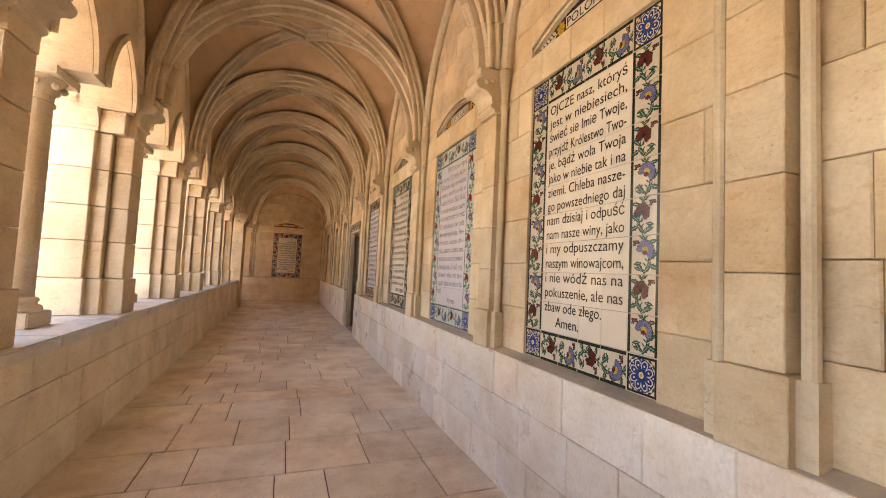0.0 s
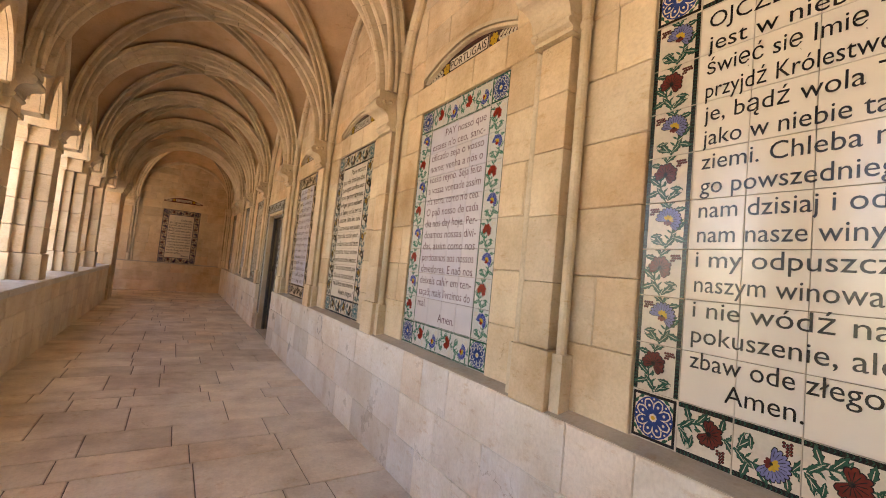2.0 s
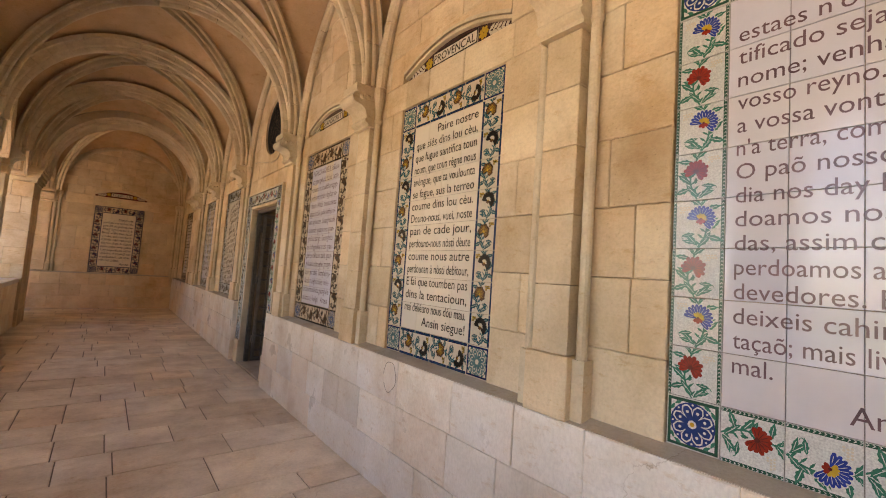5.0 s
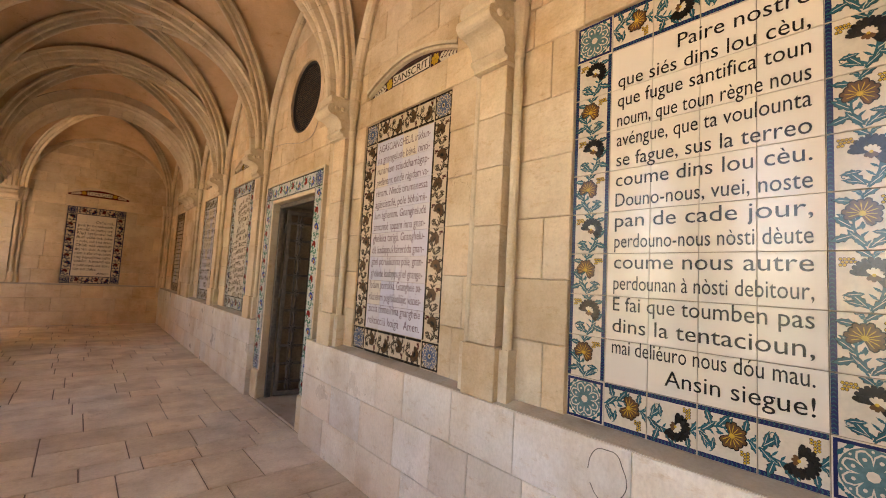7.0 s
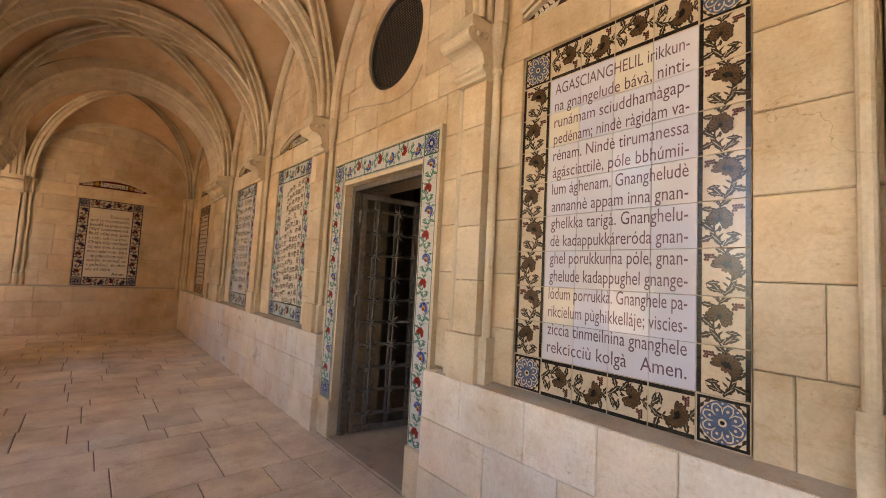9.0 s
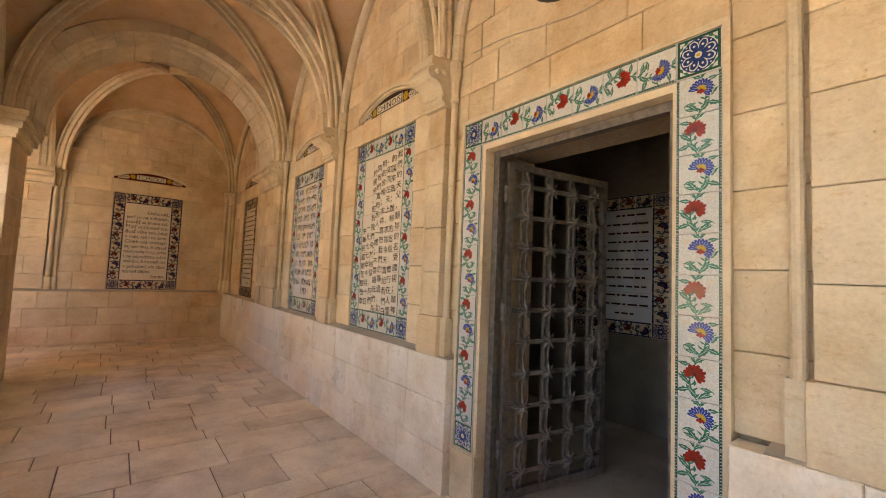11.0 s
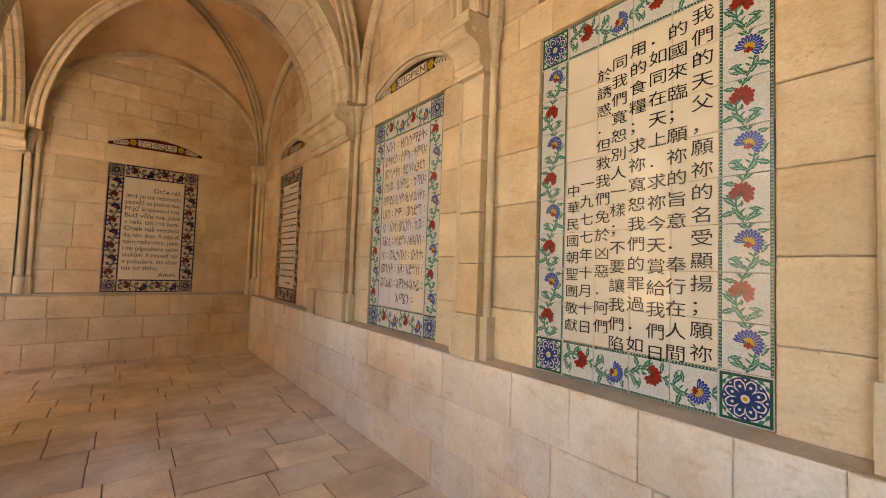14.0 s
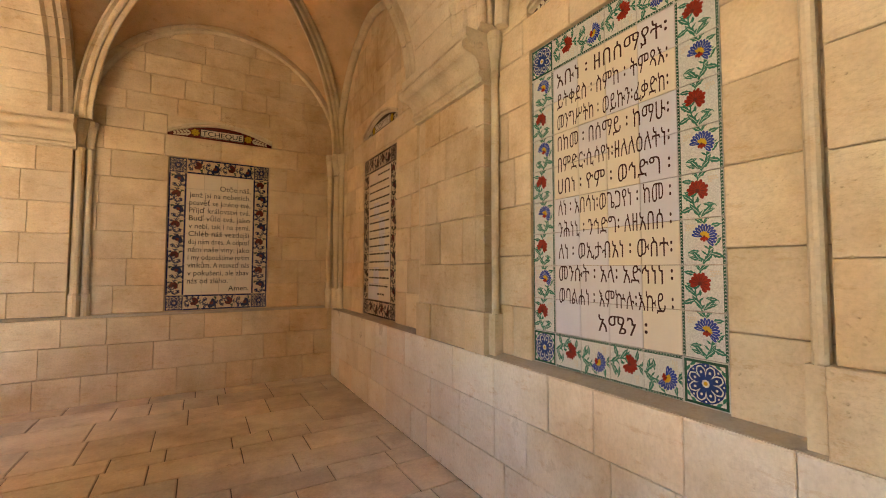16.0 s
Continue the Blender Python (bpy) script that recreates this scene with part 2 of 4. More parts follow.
def ashlar(parent, origin, u, length, courses, free, lengths, material, seed, depth=0.07, gap=0.003):
    """Blocks on an upright face. u: the way along it; free(s0, s1, z0, z1): list of spans of the course that take stone."""
    rnd = random.Random(seed)
    u = Vector(u)
    into = Vector((0, 0, 1)).cross(u)
    basis = Matrix((u, into, (0, 0, 1))).transposed().to_4x4()
    for z0, z1 in zip(courses, courses[1:]):
        for s0, s1 in free(0.0, length, z0, z1):
            cuts, s = [s0], s0 + rnd.uniform(*lengths) * rnd.uniform(0.35, 1.0)
            while s < s1 - 0.5 * lengths[0]:
                cuts.append(s)
                s += rnd.uniform(*lengths)
            cuts.append(s1)
            for a, b in zip(cuts, cuts[1:]):
                if b - a < 0.03:
                    continue
                me, (ml, mh) = block_mesh(b - a - gap, z1 - z0 - gap, depth, material)
                ob = new("stone_block", me)
                ob.parent = parent
                place = Vector(origin) + u * (a + gap / 2) + into * rnd.uniform(-0.0025, 0.0025) + Vector((0, 0, z0 + gap / 2))
                ob.matrix_basis = Matrix.Translation(place) @ basis @ Matrix.Diagonal(((b - a - gap) / ml, 1, (z1 - z0 - gap) / mh, 1))


def spans(s0, s1, taken):
    """What is left of s0..s1 without the taken spans."""
    out, s = [], s0
    for a, b in sorted(taken):
        if b <= s0 or a >= s1:
            continue
        if a > s + 0.02:
            out.append((s, a))
        s = max(s, b)
    if s < s1 - 0.02:
        out.append((s, s1))
    return out


def plain(s0, s1, z0, z1):
    return [(s0, s1)]


def even(a, b, step):
    n = max(1, round((b - a) / step))
    return [a + (b - a) * i / n for i in range(n + 1)]


def empty(name, m=None):
    ob = new(name)
    ob.empty_display_size = 0.1
    if m is not None:
        ob.matrix_basis = m
    return ob


# ---- the plan ----
STEP = 2.165
AXES = [-2.37, -0.20, 1.97, 4.13, 6.29, 8.46, 10.44, 12.84, 14.97]  # pier axes along the walk
XW, XT, XP = 2.095, 2.11, 1.985  # stone face, tile face and plinth face of the east wall
XPIL = 2.005                     # front of the pilasters
XL = -1.12                       # inner face of the arcade wall
LEDGE_Z, SPRING = 0.96, 3.265
BIG0, BIG1 = 16.95, 17.95        # the broad arch before the corner bay
YN = 20.78                      # stone face of the end wall
XC = -1.0                        # west side of the corner bay
SOUTH = AXES[0]
MID = (XW + XL) / 2
DOOR = (10.84, 12.54, 2.72)      # outer edges of the tiled surround
OPEN = (11.05, 12.32, 2.49)
PANELS = [(2.462, 3.62, 2.985), (4.612, 5.765, 2.985), (6.796, 7.957, 2.985), (8.94, 10.10, 2.985), (13.30, 14.448, 2.985), (15.43, 16.56, 2.98)]
CORNER_PANEL = (18.70, 19.74, 2.96)
END_PANEL = (-0.098, 1.078, 2.985)
OCULUS = (11.63, 3.74, 0.44)

# ---- floor ----
floor = part("floor", boxes((XL - 0.9, 2.6, SOUTH - 0.2, YN + 0.5, -0.3, -0.012), (-14.0, XL - 0.9, BIG1 - 0.8, YN + 0.5, -0.3, -0.012)), JOINT, None)
tagged(floor, "worn beige limestone paving in uneven rows", "floor", kind="structure")

# ---- east wall: core, plinth, ledge, facing ----
wall_east = part("wall_east", boxes(
    (2.15, 2.60, SOUTH - 0.2, OPEN[0], -0.1, 5.6), (2.15, 2.60, OPEN[1], YN + 0.5, -0.1, 5.6),
    (2.15, 2.60, OPEN[0], OPEN[1], OPEN[2], OCULUS[1] - OCULUS[2]), (2.15, 2.60, OPEN[0], OPEN[1], OCULUS[1] + OCULUS[2], 5.6),
    (2.15, 2.60, OPEN[0], OCULUS[0] - OCULUS[2], OCULUS[1] - OCULUS[2], OCULUS[1] + OCULUS[2]),
    (2.15, 2.60, OCULUS[0] + OCULUS[2], OPEN[1], OCULUS[1] - OCULUS[2], OCULUS[1] + OCULUS[2])), MORTAR, None)
tagged(wall_east, "tall wall of yellow limestone ashlar with tiled panels", "wall", kind="structure")

LUN = 0.03  # how far a lunette is wider than its panel on each side
lunettes = [(a - LUN, b + LUN) for a, b, t in PANELS]


def east_taken(z0, z1):
    """Spans along y that carry no facing stone in this course."""
    out = []
    for a, b, top in PANELS + [CORNER_PANEL]:
        if z0 < top - 0.02:
            out.append((a - 0.004, b + 0.004))
        if z1 > 3.23 and z0 < 3.50:
            out.append((a - LUN, b + LUN))
    for y in AXES:
        if z0 < SPRING:
            out.append((y - 0.115, y + 0.115))
    if z0 < SPRING:
        out.append((BIG0, BIG1))
    if z0 < DOOR[2] + 0.03:
        out.append((DOOR[0] - 0.02, DOOR[1] + 0.02))
    if z1 > OCULUS[1] - OCULUS[2] - 0.05 and z0 < OCULUS[1] + OCULUS[2] + 0.05:
        out.append((OCULUS[0] - OCULUS[2] - 0.08, OCULUS[0] + OCULUS[2] + 0.08))
    return out


def east_free(s0, s1, z0, z1):
    # s runs from the north end southwards
    taken = [(YN - b, YN - a) for a, b in east_taken(z0, z1)]
    return spans(s0, s1, taken)


courses_low = even(LEDGE_Z + 0.02, 2.99, 0.337)
courses_high = [2.99, 3.23, 3.505, 3.74, 4.0, 4.25] + even(4.25, 5.25, 0.25)[1:]
ashlar(wall_east, (XW, YN, 0), (0, -1, 0), YN - SOUTH, courses_low + courses_high[1:], east_free, (0.26, 0.56), WALL, 3)


ashlar(wall_east, (XW, DOOR[1] + 0.02, 0), (0, -1, 0), DOOR[1] - DOOR[0] + 0.04, [DOOR[2] + 0.033, 2.988], plain, (0.3, 0.6), WALL, 14)
for pa, pb, ptop in PANELS + [CORNER_PANEL]:
    if ptop < 2.98:
        ashlar(wall_east, (XW, pb, 0), (0, -1, 0), pb - pa, [ptop + 0.003, 2.988], plain, (0.4, 0.8), WALL, 15)


def plinth_free(s0, s1, z0, z1):
    return spans(s0, s1, [(YN - 12.575, YN - 10.805)])


plinth = part("plinth", boxes((XP + 0.05, 2.15, SOUTH - 0.2, 10.80, -0.1, LEDGE_Z - 0.06), (XP + 0.05, 2.15, 12.58, YN + 0.1, -0.1, LEDGE_Z - 0.06)), MORTAR, None)
tagged(plinth, "pale polished limestone plinth course under the tile panels", "plinth", kind="structure")
ashlar(plinth, (XP, YN, 0), (0, -1, 0), YN - SOUTH, [-0.01, 0.31, 0.64, LEDGE_Z], plinth_free, (0.30, 0.62), PLINTH, 5, depth=0.12)
ledge = empty("ledge")
tagged(ledge, "sloping grey-brown stone ledge along the plinth top", "ledge", kind="structure")
for y0, y1 in ((SOUTH, 10.69), (12.58, YN)):
    bm = bmesh.new()
    prism(bm, [(XP + 0.012, LEDGE_Z + 0.002), (XP + 0.012, LEDGE_Z - 0.05), (2.16, LEDGE_Z - 0.05), (2.16, 0.985), (XT - 0.004, 0.985)], y0, y1, lambda p, q, a: (p, a, q))
    part("ledge_slab", fixed(bm), LEDGE, ledge)


# ---- pilasters with capitals on the east wall ----
def bend(cx, cz, r, a0, a1, n=6):
    return [(cx + r * math.cos(radians(a0 + (a1 - a0) * i / n)), cz + r * math.sin(radians(a0 + (a1 - a0) * i / n))) for i in range(n + 1)]


CAP = [(2.12, 3.265), (1.83, 3.265), (1.83, 3.205), (1.845, 3.195)] + bend(1.85, 3.135, 0.05, 95, 275, 9) + bend(1.85, 2.99, 0.095, 80, 2, 6) + bend(1.958, 2.958, 0.022, 100, 260, 5) + [(1.97, 2.93), (1.97, 2.905), (2.12, 2.905)]


def pilaster(parent, y, half, name, x_front=XPIL):
    """Blocks of a flat pilaster with a taller base block."""
    zs = [LEDGE_Z, 1.26, 1.60, 1.95, 2.30, 2.61, 2.905]
    for i, (z0, z1) in enumerate(zip(zs, zs[1:])):
        d = 0.022 if i == 0 else 0.0
        bm = soft_box(x_front - d, 2.15, y - half - d, y + half + d, z0 + 0.0015, z1 - 0.0015, 0.004, 1)
        part("pilaster_block", bm, WALL, parent)


def shaft(parent, x, y, r=0.027):
    bm = bmesh.new()
    box(bm, x - 0.034, x + 0.05, y - 0.036, y + 0.036, LEDGE_Z, 1.25)
    turned(bm, [(r, 1.24), (r, 2.93), (r * 1.3, 2.94), (r * 1.35, 2.96), (r * 1.05, 2.98), (r * 1.2, 3.05), (r * 1.7, 3.15), (r * 2.0, 3.2), (r * 2.0, 3.262)], x, y, 12)
    part("shaft", bm, CARVED, parent, smooth=False)


def capital(parent, y0, y1):
    bm = bmesh.new()
    prism(bm, CAP, y0, y1, lambda p, q, a: (p, a, q))
    part("capital", fixed(bm), CARVED, parent, "carved corbel capital")
    for s, y in ((-1, y0), (1, y1)):
        for dx, dz in ((1.885, 3.15), (1.95, 3.16)):
            bm = bmesh.new()
            bmesh.ops.create_uvsphere(bm, u_segments=8, v_segments=6, radius=0.022, matrix=Matrix.Translation((dx, y, dz)))
            part("rosette", bm, CARVED, parent)


wall_piers = []
for k, y in enumerate(AXES[1:]):
    p = empty("pilaster", None)
    tagged(p, "flat limestone pilaster with carved corbel capital", "pilaster", "pilasters on the wall", "structure")
    pilaster(p, y, 0.105, "pilaster")
    for s in (-1, 1):
        shaft(p, 2.055, y + s * 0.155)
    capital(p, y - 0.135, y + 0.135)
big_pier = empty("pilaster")
tagged(big_pier, "broad limestone pilaster carrying a heavy arch", "pilaster", kind="structure")


ashlar(big_pier, (XPIL, BIG1 - 0.1, 0), (0, -1, 0), BIG1 - BIG0 - 0.2, [LEDGE_Z, 1.26, 1.60, 1.95, 2.30, 2.64, 2.95], plain, (0.3, 0.55), WALL, 8, depth=0.15)
part("core", boxes((XPIL + 0.06, 2.15, BIG0 + 0.105, BIG1 - 0.105, LEDGE_Z, 5.3)), MORTAR, big_pier)
pilaster(big_pier, BIG0 + 0.1, 0.1, "p")
pilaster(big_pier, BIG1 - 0.1, 0.1, "p")
shaft(big_pier, 2.06, BIG0 - 0.06)
shaft(big_pier, 2.06, BIG1 + 0.06)
capital(big_pier, BIG0 - 0.03, BIG1 + 0.03)

# ---- end wall ----
wall_north = part("wall_north", boxes((-14.0, 2.15, YN + 0.066, YN + 0.5, -0.1, 5.6)), MORTAR, None)
tagged(wall_north, "end wall of ochre limestone ashlar under an arch", "wall", kind="structure")


def north_free(s0, s1, z0, z1):
    taken = []
    if z0 < END_PANEL[2] - 0.02 and z1 > LEDGE_Z + 0.08:
        taken.append((END_PANEL[0] + 6 - 0.004, END_PANEL[1] + 6 + 0.004))
    if z1 > 3.26 and z0 < 3.5:
        taken.append((END_PANEL[0] - LUN + 6, END_PANEL[1] + LUN + 6))
    if LEDGE_Z < z0 < SPRING:
        taken.append((XC - 1.0 + 6, XC + 6))
    return spans(s0, s1, taken)


ashlar(wall_north, (-6, YN, 0), (1, 0, 0), 8.085, [-0.01, 0.33, 0.67, 0.985] + even(1.03, 2.985, 0.327) + [3.26, 3.505, 3.74, 4.0] + even(4.0, 5.25, 0.25)[1:], north_free, (0.3, 0.66), WALL, 11)
bm = bmesh.new()
prism(bm, [(YN - 0.012, 0.985), (YN - 0.012, 1.018), (YN + 0.06, 1.03), (YN + 0.06, 0.985)], -6, XW, lambda p, q, a: (a, p, q))
tagged(part("ledge", fixed(bm), LEDGE, None), "narrow stone ledge on the end wall", "ledge", kind="structure")

# ---- vaults ----
def arch_h(s, half, rise):
    """Height of a two-centred arch above its springing at s from the middle."""
    s = min(abs(s), half)
    if rise <= half:
        return rise * math.sqrt(max(0.0, 1 - (s / half) ** 2))
    r = (half * half + rise * rise) / (2 * half)
    return math.sqrt(max(0.0, r * r - (s + r - half) ** 2))


def vault(bm, x0, x1, y0, y1, rise_t, rise_d, rise_w, rise_w2=None, n=28):
    """Four webs between diagonal groins. rise_t: cross arches; rise_w: arches along the walls."""
    hx, hy, cx, cy = (x1 - x0) / 2, (y1 - y0) / 2, (x0 + x1) / 2, (y0 + y1) / 2
    us = [math.sin(math.pi / 2 * (2 * i / n - 1)) for i in range(n + 1)]
    grid = []
    for u in us:
        row = []
        for v in us:
            au, av = abs(u), abs(v)
            m = max(au, av)
            d = rise_d * math.sqrt(max(0, 1 - min(au, av) ** 2))
            if av >= au:
                t = arch_h(u * hx, hx, rise_t)
                z = d if au >= 1 else d + (t - d) * (av - au) / (1 - au)
            else:
                w = arch_h(v * hy, hy, rise_w)
                z = d if av >= 1 else d + (w - d) * (au - av) / (1 - av)
            row.append(bm.verts.new((cx + u * hx, cy + v * hy, SPRING + z)))
        grid.append(row)
    for i in range(n):
        for j in range(n):
            bm.faces.new((grid[i][j], grid[i][j + 1], grid[i + 1][j + 1], grid[i + 1][j])).smooth = True


def rolls(*parts):
    """A moulding: fillets as (x, y) and rolls as (centre x, centre y, radius)."""
    out = []
    for p in parts:
        if len(p) == 2:
            out.append(p)
        else:
            cx, cy, r = p
            out += [(cx - r * math.cos(a), cy + r * math.sin(a)) for a in (-0.5, 0.35, 1.1, 1.57, 2.04, 2.8, 3.64)]
    return out


def mirrored(half):
    return half + [(-a, b) for a, b in half[-2::-1]]


RIB_BROAD = mirrored(rolls((-0.14, 0.0), (-0.14, 0.055), (-0.085, 0.06), (-0.08, 0.09), (-0.055, 0.125, 0.027), (-0.028, 0.115), (-0.026, 0.165), (-0.024, 0.20), (-0.012, 0.217), (0.0, 0.222)))
RIB_SLIM = mirrored(rolls((-0.095, 0.0), (-0.095, 0.035), (-0.06, 0.04), (-0.056, 0.06), (-0.036, 0.088, 0.021), (-0.018, 0.08), (-0.018, 0.125), (-0.016, 0.15), (-0.008, 0.162), (0.0, 0.165)))
RIB_WALL = [(-0.02, 0.0), (-0.02, 0.03), (0.0, 0.05), (0.03, 0.062), (0.06, 0.055), (0.08, 0.03), (0.085, 0.0)]


def rib(bm, pts, side, prof, stones=14, gap=0.004):
    """Voussoirs along pts (a list of places, springing to springing). side: unit vector across."""
    pts, side = [Vector(p) for p in pts], Vector(side)
    n = len(pts) - 1
    frames = []
    for i, p in enumerate(pts):
        t = (pts[min(n, i + 1)] - pts[max(0, i - 1)]).normalized()
        inward = side.cross(t)
        frames.append((p, inward.normalized(), t))
    per = max(1, n // stones)
    for s in range(0, n, per):
        e = min(n, s + per)
        rings = []
        for i in range(s, e + 1):
            p, w, t = frames[i]
            off = gap / 2 if i == s else -gap / 2 if i == e else 0
            rings.append([bm.verts.new(p + t * off + side * a + w * b) for a, b in prof])
        for r0, r1 in zip(rings, rings[1:]):
            for k in range(len(prof) - 1):
                bm.faces.new((r0[k], r0[k + 1], r1[k + 1], r1[k]))
        bm.faces.new(rings[0])
        bm.faces.new(rings[-1][::-1])


def arch_pts(a0, a1, rise, put, n=42):
    mid, half = (a0 + a1) / 2, (a1 - a0) / 2
    out = []
    for i in range(n + 1):
        s = -half * math.cos(math.pi * i / n)
        out.append(put(mid + s, SPRING + arch_h(s, half, rise)))
    return out


T_RISE, D_RISE, W_RISE = 1.62, 1.80, 1.70
ceil = bmesh.new()
ribs = bmesh.new()
bay_edges = AXES + [BIG0 + 0.02]
for y0, y1 in zip(bay_edges, bay_edges[1:]):
    vault(ceil, XL, XW, y0, y1, T_RISE, D_RISE, W_RISE)
    cy = (y0 + y1) / 2
    for sy in (-1, 1):
        n = 42
        pts = []
        for i in range(n + 1):
            c = math.cos(math.pi * i / n)
            pts.append((MID - c * (XW - XL) / 2 * 0.965, cy - sy * c * (y1 - y0) / 2 * 0.95, SPRING + D_RISE * 1.0 * math.sin(math.pi * i / n) + 0.01))
        d = (Vector(pts[-1]) - Vector(pts[0])).normalized()
        rib(ribs, pts, Vector((0, 0, 1)).cross(d), RIB_SLIM, 14)
    for x, s in ((XW - 0.005, 1), (XL + 0.005, -1)):
        pts = arch_pts(y0 + 0.15, y1 - 0.15, W_RISE - 0.05, lambda a, z: (x, a, z))
        rib(ribs, pts, (-1, 0, 0), RIB_WALL, 10)
for y in AXES[1:]:
    pts = arch_pts(XL + 0.03, XW - 0.03, T_RISE - 0.03, lambda a, z: (a, y, z))
    rib(ribs, pts, (0, 1, 0), RIB_BROAD, 21)
# corner bay
CX = (XC + XW) / 2
C_T, C_D = 1.55, 2.0
vault(ceil, XC - 0.02, XW, BIG1 - 0.02, YN, C_T, C_D, C_T)
for sy in (-1, 1):
    n = 42
    pts = []
    for i in range(n + 1):
        c = math.cos(math.pi * i / n)
        pts.append((CX - c * (XW - XC) / 2 * 0.97, (BIG1 + YN) / 2 - sy * c * (YN - BIG1) / 2 * 0.97, SPRING + C_D * math.sin(math.pi * i / n) + 0.01))
    d = (Vector(pts[-1]) - Vector(pts[0])).normalized()
    rib(ribs, pts, Vector((0, 0, 1)).cross(d), RIB_SLIM, 14)
rib(ribs, arch_pts(XC + 0.05, XW - 0.05, C_T - 0.06, lambda a, z: (a, YN - 0.01, z)), (0, 1, 0), RIB_WALL, 14)
rib(ribs, arch_pts(BIG1 + 0.05, YN - 0.05, C_T - 0.06, lambda a, z: (XW - 0.01, a, z)), (-1, 0, 0), RIB_WALL, 14)
# broad arches round the corner bay
BROAD = [(-0.49, -0.03), (-0.49, 0.13), (-0.45, 0.16), (-0.41, 0.16), (-0.39, 0.19), (-0.33, 0.20), (-0.30, 0.235), (0.30, 0.235), (0.33, 0.20), (0.39, 0.19), (0.41, 0.16), (0.45, 0.16), (0.49, 0.13), (0.49, -0.03)]
rib(ribs, arch_pts(XL + 0.06, XW, T_RISE - 0.02, lambda a, z: (a, (BIG0 + BIG1) / 2, z)), (0, 1, 0), BROAD, 21)
rib(ribs, arch_pts(BIG1 - 0.02, YN, T_RISE - 0.02, lambda a, z: (XC - 0.5, a, z)), (-1, 0, 0), BROAD, 21)
# the other arm
for i in range(5):
    x1 = XC - 1.0 - i * STEP
    vault(ceil, x1 - STEP, x1, BIG1 - 0.3, YN, W_RISE, D_RISE, T_RISE, n=16)
    rib(ribs, arch_pts(BIG1 - 0.27, YN - 0.03, T_RISE - 0.03, lambda a, z: (x1 - STEP, a, z), 28), (-1, 0, 0), RIB_BROAD, 14)
vault_ob = part("ceiling", ceil, VAULT, None)
tagged(vault_ob, "plastered rib vault of warm tan webs", "ceiling", kind="structure")
fixed(ribs)
tagged(part("vault_ribs", ribs, RIB, None), "moulded stone ribs and arches in voussoirs", "ceiling ribs", kind="structure")
tagged(part("roof", boxes((XL - 0.9, 2.6, SOUTH - 0.2, YN + 0.5, 5.6, 5.9), (-14, XL - 0.9, BIG1 - 1.2, YN + 0.5, 5.6, 5.9)), MORTAR, None), "flat stone roof over the walk", "roof", kind="structure")
wall_south = part("wall_south", boxes((XL - 0.9, 2.15, SOUTH - 0.4, SOUTH - 0.005, -0.1, 5.6)), WALL, None)
tagged(wall_south, "plain limestone cross wall closing the walk", "wall", kind="structure")

# ---- arcade on the garden side ----
PX0, PX1, PTOP = -1.90, -1.05, 0.97
parapet = part("parapet", boxes((PX0 + 0.05, PX1 - 0.05, SOUTH, BIG0 - 0.02, -0.15, PTOP - 0.09)), MORTAR, None)
tagged(parapet, "low parapet wall of rough limestone blocks", "parapet", kind="structure")
ashlar(parapet, (PX1, SOUTH, 0), (0, 1, 0), BIG0 - SOUTH, [-0.01, 0.33, 0.66, PTOP - 0.08], plain, (0.28, 0.55), PARAPET, 21)
sill = empty("parapet_sill")
tagged(sill, "smooth pale grey stone slabs capping the parapet", "sill", kind="structure")
for y0, y1 in zip(even(SOUTH, BIG0, 1.0), even(SOUTH, BIG0, 1.0)[1:]):
    part("slab", soft_box(PX0 - 0.04, PX1 + 0.012, y0 + 0.003, y1 - 0.003, PTOP - 0.085, PTOP, 0.012, 2), SILL, sill)


def arcade_pier():
    root = empty("arcade_pier")
    tagged(root, "clustered limestone pier on the parapet with carved capital", "pier", "piers along the garden", "structure")
    zs = [PTOP, 1.33, 1.70, 2.05, 2.42, 2.80]
    for i, (z0, z1) in enumerate(zip(zs, zs[1:])):
        d = 0.025 if i == 0 else 0
        part("stone_block", soft_box(-1.86 - d, -1.30 + d, -0.23 - d, 0.23 + d, z0 + 0.003, z1 - 0.003, 0.006, 1), PIER, root)
        part("stone_block", soft_box(-1.29, -1.13 + d, -0.16 - d, 0.16 + d, z0 + 0.003, z1 - 0.003, 0.006, 1), PIER, root)
        for s in (-1, 1):
            y0, y1 = sorted((s * (0.231 + d), s * (0.30 + d)))
            part("stone_block", soft_box(-1.74 - d, -1.42 + d, y0, y1, z0 + 0.003, z1 - 0.003, 0.006, 1), PIER, root)
    # responds towards the openings
    for s in (-1, 1):
        bm = bmesh.new()
        prof = [(0.27, 2.80), (0.30, 2.80), (0.305, 2.83), (0.29, 2.85), (0.30, 2.90), (0.34, 2.97), (0.36, 2.99), (0.36, 3.03), (0.27, 3.03)]
        prism(bm, prof, -1.76, -1.40, lambda p, q, a: (a, s * p, q))
        part("respond_capital", fixed(bm), CARVED, root)
    part("stone_block", soft_box(-1.86, -1.19, -0.27, 0.27, 2.803, 3.03, 0.006, 1), PIER, root)
    bm = bmesh.new()
    prism(bm, [(-1.13 + (1.975 - p) if p < 2.1 else -1.25, q) for p, q in CAP], -0.17, 0.17, lambda p, q, a: (p, a, q))
    part("capital", fixed(bm), CARVED, root, "carved corbel capital")
    part("stone_block", soft_box(-1.29, -1.12, -0.16, 0.16, 2.803, 2.93, 0.005, 1), PIER, root)
    return root


